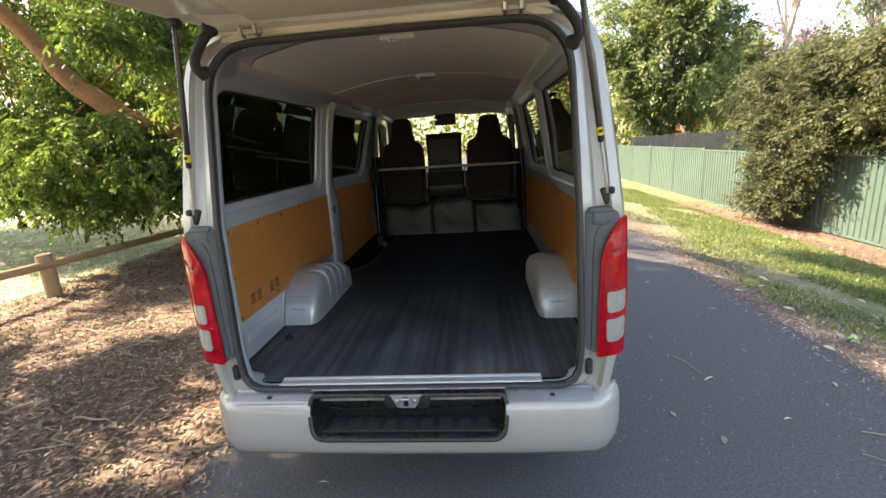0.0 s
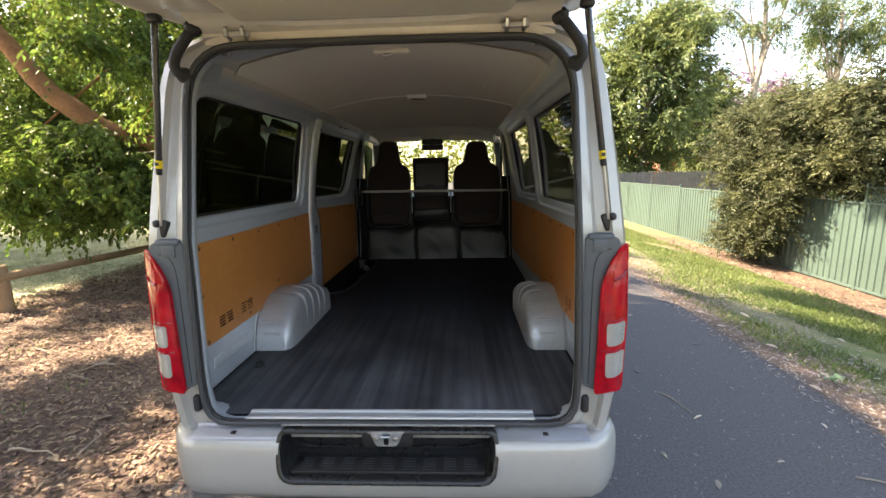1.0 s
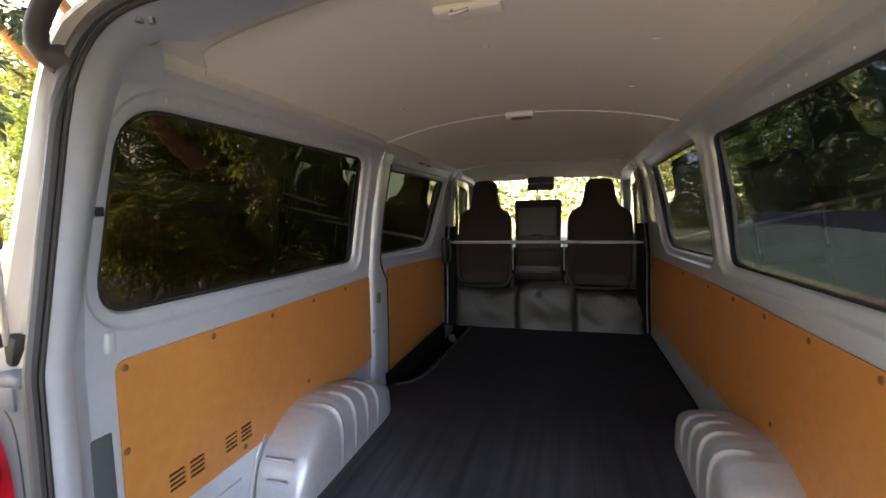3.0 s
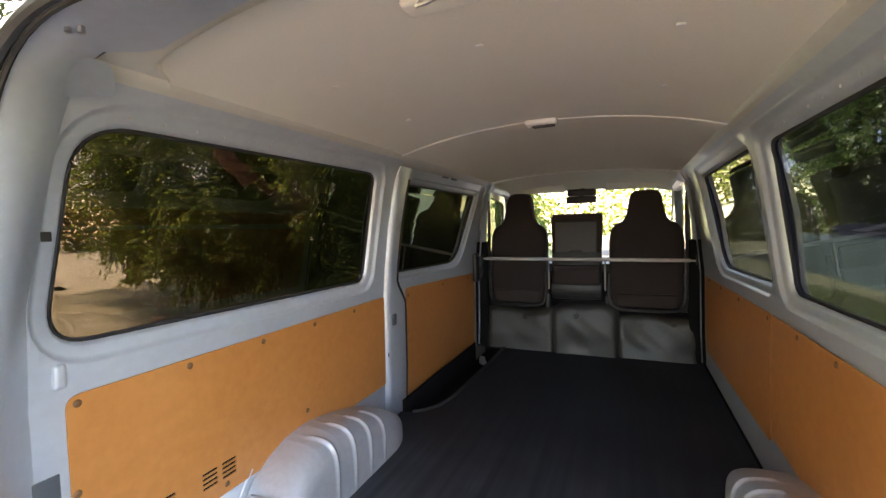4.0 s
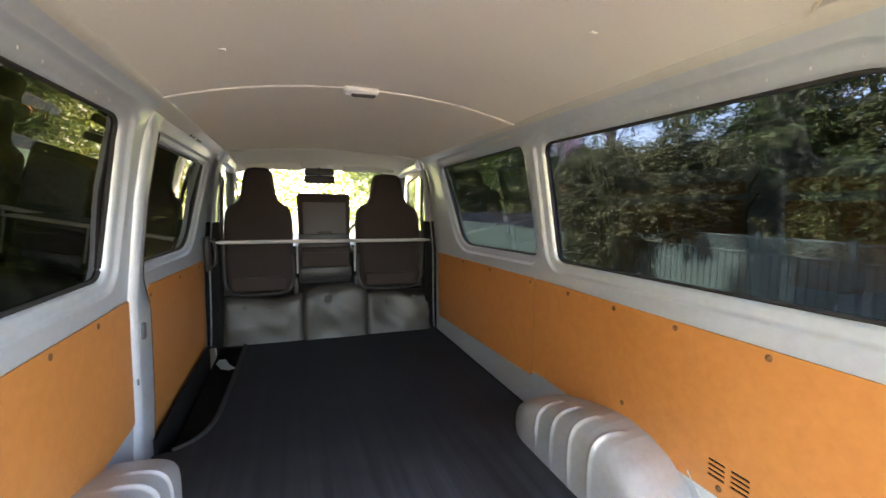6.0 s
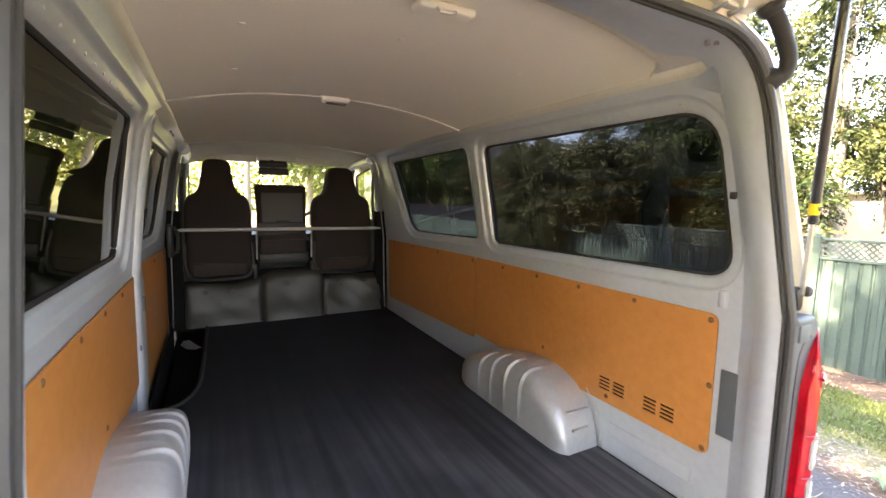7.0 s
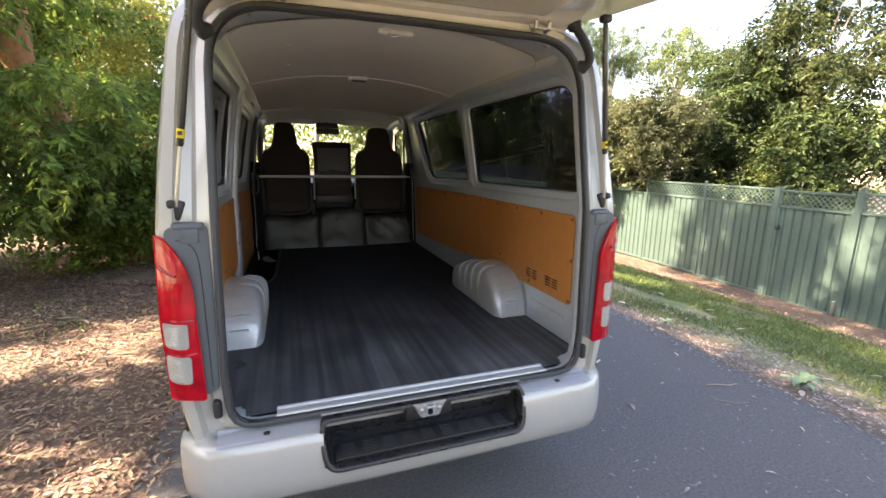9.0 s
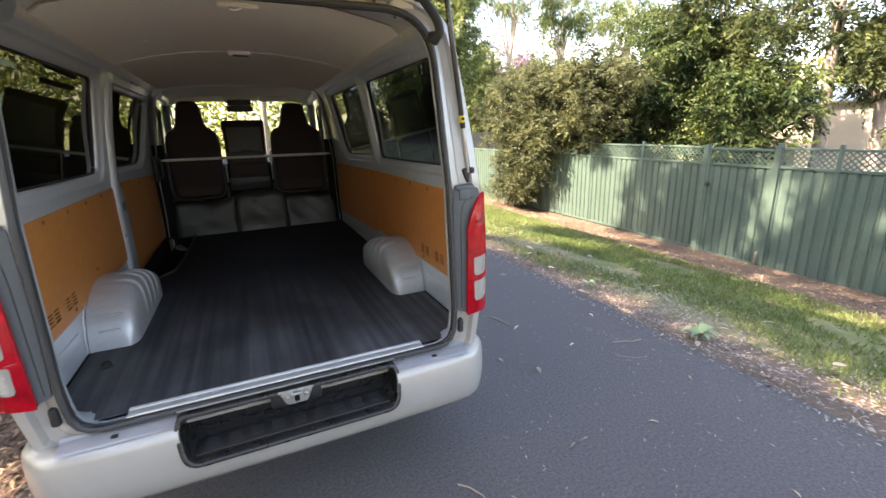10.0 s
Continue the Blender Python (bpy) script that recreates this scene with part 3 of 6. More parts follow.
for sd in (-1, 1):
    a = part("wheel_arch", arch(sd), M_ARCH, van, "silver-painted steel wheel arch with pressed ribs", 70)
    for z, w in ((0.80, 0.055), (0.735, 0.04)):
        part("pressed_bead", rbox((w * 2, 0.012, 0.010), (sd * 0.705, 2.545 + (0.02 if z > 0.78 else 0.0), z), 0.004, 2), M_ARCH, a)
    part("arch_flange", tube([(sd * 0.787, 2.60, 0.862), (sd * 0.789, 2.555, 0.80), (sd * 0.791, 2.530, 0.72), (sd * 0.792, 2.522, 0.655)], 0.0045, 6), M_ARCH, a)


# ---- headliner and roof ----
def roof_z(x, base, crown, half):
    return base + crown * (1 - (abs(x) / half) ** 2.2)


def liner_z(x, y):
    f = max(0.0, (y - 3.2) / 1.55)
    return roof_z(x, 1.952 - 0.012 * f, 0.092 - 0.046 * f, 0.645)


def headliner():
    rings = []
    for y in [2.215, 2.235] + frange(2.3, 4.87, 0.16) + [4.87]:
        drop = 0.010 * (y < 2.22)
        seam = 0.004 if abs(y - 3.42) < 0.02 else 0.0
        rings.append([(x, max(y, 2.215 + 0.085 * smooth_step(0.56, 0.645, abs(x))), liner_z(x, y) - drop - seam) for x in [0.645 * k / 28 for k in range(-28, 29)]])
    return loft(rings, False)


M_SEAM = mat("pale_joint_strip", (0.80, 0.78, 0.72), 0.6, 0, 0.04)
M_STUD = mat("bright_stud", (0.70, 0.71, 0.71), 0.3, 0.4, 0.05)
part("roof_corner", loft([[(x, y, liner_z(x, y) + 0.004) for x in [0.648 * k / 14 for k in range(-14, 15)]] for y in (2.055, 2.12, 2.20, 2.36)], False), M_RAIL_LIT, van)
hl = part("headliner", headliner(), M_HEADLINER, van, "beige-grey fabric headliner")
part("seam", tube([(x, 3.413, liner_z(x, 3.413) - 0.003) for x in [0.645 * k / 14 for k in range(-14, 15)]], 0.0055, 6), M_SEAM, hl, "pale joint strip")
for x, y in ((-0.42, 2.62), (-0.005, 2.62), (0.417, 2.62), (-0.42, 3.05), (0.417, 3.05), (-0.3, 4.83), (0.3, 4.83)):
    part("clip", rbox((0.018, 0.014, 0.005), (x, y, liner_z(x, y) - 0.001), 0.002), M_SEAM, hl)
lampbody = part("roof_lamp", rbox((0.130, 0.052, 0.030), (0.0, 3.413, 2.026), 0.014, 4), mat("lamp_surround", (0.82, 0.81, 0.78), 0.35, 0, 0.03, coat=0.3), van, "small oval interior roof lamp, off")
part("lens", rbox((0.088, 0.032, 0.010), (0.008, 3.413, 2.010), 0.004, 2), M_SEATGREY, lampbody)
part("switch", rbox((0.014, 0.020, 0.008), (-0.050, 3.413, 2.010), 0.003, 2), M_SEAM, lampbody)
rearlamp = part("rear_lamp", rbox((0.15, 0.055, 0.020), (0.0, 2.37, 2.034), 0.009, 3), M_HEADLINER, van, "rear interior lamp and clip")
part("hook", tube([(-0.03, 2.345, 2.025), (-0.03, 2.33, 2.012), (-0.01, 2.325, 2.010), (0.01, 2.33, 2.018)], 0.004, 6), M_STEEL, rearlamp)

# cant rails along the roof edge
for sd in (-1, 1):
    rings = []
    for y in [2.064] + frange(2.20, 4.91, 0.2):
        rings.append([(sd * x, y, z) for x, z in ((0.632, 1.962), (0.639, 1.949), (0.648, 1.941), (0.664, 1.930), (0.678, 1.919), (0.690, 1.912))])
    part("cant_rail", loft(rings, False), M_RAIL_LIT, van, "", 60)
    for k in range(26):
        y = 2.25 + k * 0.042
        if y < 3.25 and k % 2 == 0:
            part("clip_stud", rbox((0.003, 0.004, 0.009), (sd * (in_x(1.880) + 0.0150), y, 1.880), 0.0013), M_STUD, van)
for sd in (-1, 1):
    # blanking pads at the rear roof corners and bright hinge bolts beside them
    pad = fill(rounded([(-0.055, -0.030), (0.050, -0.045), (0.060, 0.030), (0.005, 0.045)], 0.022, 4))
    bmesh.ops.solidify(pad, geom=pad.faces[:], thickness=0.004)
    m = Matrix.Translation((sd * 0.648, 2.120, 1.917)) @ Vector((-0.72 * sd, -0.20, -0.66)).to_track_quat("Z", "Y").to_matrix().to_4x4()
    bmesh.ops.transform(pad, matrix=m @ pose(0, 0, 0, 0, 0, -20 * sd), verts=pad.verts)
    part("corner_pad", pad, M_SILVER, van, "painted blanking pad at the roof corner")
    for bx, by in ((0.536, 2.070), (0.551, 2.058)):
        hb = bmesh.new()
        bmesh.ops.create_cone(hb, segments=6, radius1=0.0065, radius2=0.0055, depth=0.012, cap_ends=True)
        bmesh.ops.translate(hb, vec=(sd * bx, by, 1.967), verts=hb.verts)
        part("hinge_bolt", hb, M_STEEL, van)
part("rail_slot", rbox((0.004, 0.09, 0.012), (-0.668, 4.0, 1.902), 0.001, 1, pose(0, 0, 0, 0, 35, 0)), M_GARNISH, van)
part("rail_slot", rbox((0.004, 0.09, 0.012), (-0.668, 4.14, 1.902), 0.001, 1, pose(0, 0, 0, 0, 35, 0)), M_GARNISH, van)

# ---- rear frame: rings from the outer skin to the load opening ----
CENTER = Vector((0.0, 1.28))
ANG = [math.tau * (k + 0.5) / 180 for k in range(180)]


def polar(poly):
    out = []
    n = len(poly)
    for a in ANG:
        d = Vector((math.cos(a), math.sin(a)))
        best = 0.0
        for i in range(n):
            p, q = Vector(poly[i]) - CENTER, Vector(poly[(i + 1) % n]) - CENTER
            e = q - p
            den = d.x * e.y - d.y * e.x
            if abs(den) < 1e-9:
                continue
            t = (p.x * e.y - p.y * e.x) / den
            s = (p.x * d.y - p.y * d.x) / den
            if t > 0 and -1e-6 <= s <= 1 + 1e-6:
                best = max(best, t)
        out.append((CENTER.x + d.x * best, CENTER.y + d.y * best))
    return out


def mirrored(half):
    return half + [(-x, z) for x, z in half[::-1]]


OUTER = polar(mirrored([(0.0, 0.56), (0.80, 0.56), (0.838, 0.77), (0.846, 1.0), (0.846, 1.277), (0.824, 1.5), (0.800, 1.69), (0.776, 1.87), (0.754, 1.945), (0.712, 1.995), (0.60, 2.032), (0.3, 2.057), (0.0, 2.065)]))
OPENING = polar(rounded(mirrored([(0.0, 0.640), (0.672, 0.640), (0.685, 0.80), (0.655, 1.982), (0.0, 1.986)]), [0, 0.12, 0.05, 0.19, 0, 0, 0.19, 0.05, 0.12, 0], 8))
INNER = polar(mirrored([(0.0, FLOOR_Z - 0.006), (0.80, FLOOR_Z - 0.006), (0.792, 0.85), (0.787, 1.27), (0.775, 1.38), (0.752, 1.62), (0.724, 1.80), (0.707, 1.87), (0.680, 1.915), (0.645, 1.952), (0.50, 1.992), (0.3, 2.026), (0.0, 2.044)]))


def rake(z):
    """The rear leans forward above the waist."""
    return 0.16 * max(0.0, z - 1.33)


def between(a, b, f):
    return [(p[0] * (1 - f) + q[0] * f, p[1] * (1 - f) + q[1] * f) for p, q in zip(a, b)]


def at_y(ring, y):
    return [(x, y + rake(z), z) for x, z in ring]


frame_rings = [at_y(OUTER, 2.10), at_y(OUTER, 1.99), at_y(between(OUTER, OPENING, 0.05), 1.945), at_y(between(OUTER, OPENING, 0.14), 1.922),
               at_y(between(OUTER, OPENING, 0.34), 1.915), at_y(between(OUTER, OPENING, 0.42), 1.935), at_y(between(OUTER, OPENING, 0.62), 1.945),
               at_y(between(OUTER, OPENING, 0.72), 1.925), at_y(between(OUTER, OPENING, 0.90), 1.912), at_y(OPENING, 1.905)]
part("rear_frame", loft(frame_rings), M_WHITE, van, "white painted frame round the load opening", 24)
inner_rings = [at_y(OPENING, 1.906), at_y(between(OPENING, INNER, -0.10), 1.93), at_y(between(OPENING, INNER, 0.0), 1.965), at_y(between(OPENING, INNER, 0.5), 2.005), at_y(between(OPENING, INNER, 0.88), 2.035), [(x, 2.064 + 0.145 * smooth_step(1.944, 1.985, z), z) for x, z in INNER]]
part("rear_pillar", loft(inner_rings), M_SILVER, van, "", 50)
weather = [(x * 0.998, 1.900 + rake(z), CENTER.y + (z - CENTER.y) * 0.998) for x, z in OPENING]
part("weather_strip", tube(weather, 0.0105, 8, True), M_SEAL, van, "black rubber weather strip round the opening")
part("weather_strip_lip", tube([(x * 0.985, 1.912 + rake(z), CENTER.y + (z - CENTER.y) * 0.985) for x, z in OPENING], 0.0045, 6, True), M_RUBBER, van)

# ---- outer skin ----
WHEEL_Y = (2.93, 5.61)


def wheel_cut(yc, r=0.37):
    return [(yc + r * math.cos(a), 0.33 + r * math.sin(a)) for a in [math.pi - math.pi * k / 16 for k in range(17)]]


for sd in (-1, 1):
    low = [(1.99, 0.42)] + [p for p in wheel_cut(WHEEL_Y[0]) if p[1] > 0.36] + [p for p in wheel_cut(WHEEL_Y[1]) if p[1] > 0.36] + [(6.45, 0.36), (6.52, 0.9), (6.42, 1.15), (6.1, 1.45), (5.66, 1.985), (2.06, 1.985), (2.0, 1.6)]
    wins = [WIN_REAR, WIN_RF if sd > 0 else WIN_LF, WIN_DOOR]
    bm = fill(low, [grow(w, 0.004) for w in wins], frange(5.7, 6.5, 0.1), Z_CUTS_OUT)
    bend(bm, lambda y, z: (sd * out_x(z, y), y, z))
    part("outer_side", bm, M_WHITE, van, "", 40)
    for w in wins:
        g = grow(w, 0.006)
        ring_a = [(sd * (in_x(z) + 0.042), y, z) for y, z in g]
        ring_b = [(sd * out_x(z, y), y, z) for y, z in g]
        part("window_rim", loft([ring_a, ring_b]), M_RUBBER, van)
    pane(sd, WIN_DOOR, M_GLASS, 0.0, "door_window")
    # cab door lining and sill
    part("cab_lining", bend(fill([(4.97, 0.62), (6.2, 0.62), (6.2, 1.18), (4.97, 1.27)], [], (), frange(0.7, 1.2, 0.1)), lambda y, z: (sd * (in_x(z) - 0.01), y, z)), M_GARNISH, van)
    part("cab_pillar", loft([[(sd * (in_x(z) - 0.02), 4.87, z), (sd * (in_x(z) - 0.035), 4.91, z), (sd * (in_x(z) - 0.035), 4.98, z), (sd * (in_x(z) + 0.05), 5.04, z)] for z in frange(0.66, 1.93, 0.06)], False), M_SILVER, van, "", 50)
    part("seat_belt", tube([(sd * (in_x(1.75) - 0.045), 4.93, 1.76), (sd * 0.69, 4.94, 1.55), (sd * 0.70, 4.94, 1.30), (sd * 0.71, 4.94, 1.05)], 0.012, 6), M_PLASTIC, van)
    part("belt_anchor", rbox((0.02, 0.03, 0.09), (sd * 0.69, 4.925, 1.76), 0.006), M_GARNISH, van)
    part("a_pillar", tube([(sd * 0.70, 5.59, 1.90), (sd * 0.735, 5.80, 1.60), (sd * 0.75, 6.15, 1.22)], 0.035, 8), M_GARNISH, van)
    part("cant_rail", tube([(sd * 0.66, 4.89, 1.90), (sd * 0.67, 5.31, 1.895), (sd * 0.70, 5.61, 1.88)], 0.04, 8), M_SILVER, van)

roof_rings = []
for y, dz, k in ((2.09, -0.002, 1), (2.2, 0.0, 1), (3.0, 0.012, 1), (4.0, 0.015, 1), (5.11, 0.0, 1), (5.46, -0.025, 1), (5.66, -0.07, 1)):
    roof_rings.append([(x, y, roof_z(x, 1.985, 0.08, 0.69) + dz * (1 - (abs(x) / 0.691) ** 4)) for x in [0.69 * i / 14 for i in range(-14, 15)]])
part("roof", loft(roof_rings, False), M_WHITE, van, "white pressed steel roof")

# front end
WIND = rounded([(-0.70, 1.20), (0.70, 1.20), (0.66, 1.90), (-0.66, 1.90)], 0.06, 5)


def nose(x, z):
    y = float(np.interp(z, [0.36, 0.6, 0.95, 1.15, 1.985], [6.42, 6.52, 6.50, 6.40, 5.64]))
    return y - 0.18 * (abs(x) / 0.78) ** 3


front = fill([(-0.70, 0.36), (0.70, 0.36), (0.70, 1.15), (0.68, 1.985), (-0.68, 1.985), (-0.70, 1.15)], [WIND], frange(-0.6, 0.6, 0.1), frange(0.45, 1.9, 0.1))
part("front_panel", bend(front, lambda x, z: (x * (1.0 if z > 1.3 else 1.02), nose(x, z), z)), M_WHITE, van)
part("windscreen", bend(fill(WIND, [], frange(-0.6, 0.6, 0.1), frange(1.3, 1.8, 0.1)), lambda x, z: (x, nose(x, z) - 0.01, z)), M_GLASS, van)
for sd in (-1, 1):
    part("headlamp", rbox((0.30, 0.10, 0.26), (sd * 0.55, 6.40, 0.86), 0.05, 3), M_CLEAR, van)
part("front_bumper", rbox((1.60, 0.22, 0.30), (0, 6.46, 0.46), 0.08, 3), M_WHITE, van)
part("grille", rbox((0.62, 0.04, 0.12), (0, 6.51, 0.86), 0.02, 2), M_PLASTIC, van)

# header, visors, mirror, dashboard, wheel
M_HEADER = mat("pale_header_trim", (0.72, 0.70, 0.64), 0.7, 0, 0.05, 3, 90)
part("header_panel", loft([[(x, y + 0.03 * (abs(x) / 0.66) ** 2, z - 0.055 * (abs(x) / 0.66) ** 3) for x in [0.66 * i / 12 for i in range(-12, 13)]]
                           for y, z in ((4.872, 1.998), (4.868, 1.984), (4.874, 1.974), (4.90, 1.968), (5.06, 1.958), (5.36, 1.940), (5.50, 1.925), (5.57, 1.905))], False), M_HEADER, van, "pale moulded header trim over the cab")
for x in (-0.19, 0.20):
    part("header_clip", rbox((0.022, 0.010, 0.012), (x, 4.866, 1.987), 0.003), M_PLASTIC, van)
for sd in (-1, 1):
    part("sun_visor", rbox((0.43, 0.045, 0.070), (sd * 0.375, 5.45, 1.908), 0.018, 3, pose(0, 0, 0, 12, 0, 0)), M_HEADER, van)
mirror = part("rear_view_mirror", rbox((0.24, 0.03, 0.060), (-0.03, 5.40, 1.800), 0.014, 3), M_PLASTIC, van)
part("stalk", tube([(-0.03, 5.41, 1.81), (-0.03, 5.47, 1.86), (-0.03, 5.53, 1.89)], 0.02, 8), M_PLASTIC, mirror)
part("camera_box", rbox((0.23, 0.12, 0.055), (-0.03, 5.46, 1.862), 0.016, 3), M_PLASTIC, mirror)
part("dashboard", loft([[(x, y, z) for x in (-0.76, -0.4, 0.0, 0.4, 0.76)] for y, z in ((5.73, 0.80), (5.71, 1.10), (5.68, 1.24), (5.85, 1.29), (6.25, 1.25))], False), M_PLASTIC, van, "black dashboard")
wheel = part("steering_wheel", tube([(0.40 + 0.19 * math.cos(a), 5.61 + 0.11 * math.sin(a), 1.30 + 0.155 * math.sin(a)) for a in frange(0, 6.1, 0.26)], 0.015, 8, True), M_PLASTIC, van)
part("hub", rbox((0.17, 0.10, 0.10), (0.40, 5.62, 1.29), 0.03, 2), M_PLASTIC, wheel)
part("cab_floor", rbox((1.56, 1.75, 0.03), (0, 5.74, 0.50), 0), M_DARK, van)
part("firewall", rbox((1.5, 0.03, 0.7), (0, 6.2, 0.85), 0), M_DARK, van)


# ---- seats ----
M_FLAP = mat("worn_seat_flap", (0.040, 0.028, 0.024), 0.85, 0, 0.14, 6, 180)

def seat_back(name, outline, y, depth, parent=van, label="", material=None):
    rings = []
    cx = sum(p[0] for p in outline) / len(outline)
    cz = sum(p[1] for p in outline) / len(outline)
    for f, d in ((0.78, 0.0), (0.90, 0.004), (0.965, 0.016), (0.995, 0.038), (1.0, 0.06), (1.0, depth - 0.05), (0.97, depth - 0.015), (0.86, depth)):
        rings.append([(cx + (x - cx) * f, y + d + 0.10 * (z - 1.04) + 0.05 * max(0.0, z - 1.62), cz + (z - cz) * (1 - (1 - f) * 0.55)) for x, z in outline])
    return part(name, loft(rings, True, True), material or M_SEAT, parent, label, 60)


def bucket(cx, top, wide):
    half = [(0.150, 0.995), (0.195, 1.012), (0.214, 1.06), (0.219, 1.20), (0.222, 1.46), (0.212, 1.545), (0.188, 1.588), (0.135, 1.615), (0.116, 1.66), (0.106, 1.72), (0.092, top - 0.035), (0.070, top - 0.006), (0.03, top)]
    half = [(x * wide, z) for x, z in half]
    outline = rounded([(cx + x, z) for x, z in half] + [(cx - x, z) for x, z in half[::-1]], 0.02, 3)
    b = seat_back("front_seat", outline, 4.915, 0.16, van, "front seat in dark brown fabric with built-in headrest")
    # black shell edge round the foot of the back, fabric pocket above it
    w = 0.219 * wide
    part("shell_edge", tube(flow([(cx - w, 4.950, 1.24), (cx - w - 0.002, 4.938, 1.10), (cx - w + 0.02, 4.925, 1.02), (cx - w + 0.07, 4.915, 0.992), (cx, 4.912, 0.985), (cx + w - 0.07, 4.915, 0.992), (cx + w - 0.02, 4.925, 1.02), (cx + w + 0.002, 4.938, 1.10), (cx + w, 4.950, 1.24)], 5), 0.013, 8), M_PLASTIC, b)
    part("lower_flap", rbox((0.34 * wide, 0.012, 0.085), (cx, 4.909, 1.055), 0.005), M_FLAP, b)
    part("seat_piping", tube([(cx - 0.18 * wide, 4.922, 1.108), (cx, 4.912, 1.102), (cx + 0.18 * wide, 4.922, 1.108)], 0.0045, 6), M_PLASTIC, b)
    part("cushion", rbox((0.44, 0.48, 0.14), (cx, 5.25, 1.00), 0.05, 3), M_SEAT, b)
    part("recliner", rbox((0.03, 0.06, 0.12), (cx + (w + 0.012 if cx < 0 else -w - 0.012), 4.955, 1.02), 0.01), M_PLASTIC, b)


def flow(points, n):
    """A smooth line through the points."""
    p = [Vector(q) for q in points]
    p = [p[0] * 2 - p[1]] + p + [p[-1] * 2 - p[-2]]
    out = []
    for i in range(1, len(p) - 2):
        for k in range(n):
            t = k / n
            out.append(0.5 * (2 * p[i] + (p[i + 1] - p[i - 1]) * t + (2 * p[i - 1] - 5 * p[i] + 4 * p[i + 1] - p[i + 2]) * t * t + (3 * p[i] - p[i - 1] - 3 * p[i + 1] + p[i + 2]) * t ** 3))
    return out + [p[-2]]


bucket(-0.468, 1.855, 1.0)
bucket(0.443, 1.836, 1.10)
mid = seat_back("middle_seat", rounded([(-0.205, 1.385), (0.150, 1.385), (0.158, 1.66), (0.148, 1.680), (-0.205, 1.680), (-0.218, 1.66)], 0.015, 3), 4.905, 0.12, van, "folding middle seat back with grey tray")
part("tray", rbox((0.295, 0.012, 0.225), (-0.030, 4.938, 1.505), 0.005, 2, pose(0, 0, 0, -6.0, 0, 0)), M_SEATGREY, mid)
part("tray_edge", tube([(-0.172, 4.938, 1.40), (-0.175, 4.954, 1.60), (-0.165, 4.956, 1.615), (0.105, 4.956, 1.615), (0.115, 4.954, 1.60), (0.112, 4.938, 1.40)], 0.004, 6), M_PLASTIC, mid)
part("tray_handle", rbox((0.10, 0.018, 0.020), (-0.030, 4.922, 1.402), 0.006), M_PLASTIC, mid)
part("lower_band", rbox((0.33, 0.02, 0.04), (-0.028, 4.925, 1.335), 0.006), M_PLASTIC, mid)
part("lower_pad", rbox((0.34, 0.05, 0.145), (-0.028, 4.945, 1.225), 0.018, 3), M_FLAP, mid)
part("pad_seam", tube([(-0.19, 4.918, 1.262), (0.135, 4.918, 1.262)], 0.004, 6), M_PLASTIC, mid)
part("hinge_block", rbox((0.36, 0.08, 0.085), (-0.028, 4.960, 1.115), 0.012, 2), M_PLASTIC, mid)
# box added to close the gap that lets windscreen light through
part("seat_shell", rbox((0.36, 0.05, 0.42), (-0.03, 5.00, 1.245), 0.012, 2), M_PLASTIC, mid)
# black sheets added in place of the shade behind and beside the seats
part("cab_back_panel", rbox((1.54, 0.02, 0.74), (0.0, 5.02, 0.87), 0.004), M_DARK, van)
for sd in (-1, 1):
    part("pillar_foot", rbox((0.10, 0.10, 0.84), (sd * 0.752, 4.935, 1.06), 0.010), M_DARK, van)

# load bar
bar = part("load_bar", tube([(-0.735, 4.895, 1.348), (0.0, 4.890, 1.345), (0.745, 4.895, 1.340)], 0.0125, 10), M_BAR, van, "pale grey cross bar behind the seats")
for x in (-0.222, 0.175):
    part("bar_post", tube([(x, 4.895, 1.345), (x, 4.91, 1.12)], 0.006, 6), M_BAR, bar)
for x in (-0.735, 0.745):
    part("end_plate", rbox((0.012, 0.05, 0.06), (x, 4.895, 1.345), 0.004), M_PLASTIC, bar)
latch_box = part("door_latch_box", rbox((0.035, 0.085, 0.22), (-0.762, 4.80, 1.285), 0.014, 3), M_PLASTIC, van, "black latch box on the sliding door")
part("pull_handle", tube(flow([(-0.742, 4.80, 1.37), (-0.722, 4.80, 1.35), (-0.716, 4.80, 1.28), (-0.722, 4.80, 1.22), (-0.742, 4.80, 1.20)], 4), 0.011, 8), M_PLASTIC, latch_box)


# crumpled covers over the seat base
def cover_y(x, z, f, seed, y0):
    q = noise.noise(Vector((x * 3.4 + seed, z * 4.0, seed))) * 0.036 + abs(noise.noise(Vector((x * 5 + z * 5 + seed, z * 2.5, 3 + seed)))) * 0.017
    return y0 - 0.02 + q * min(1.0, 3.0 * f) + 0.035 * (max(0.0, f - 0.85) / 0.15) ** 2 + 0.03 * f


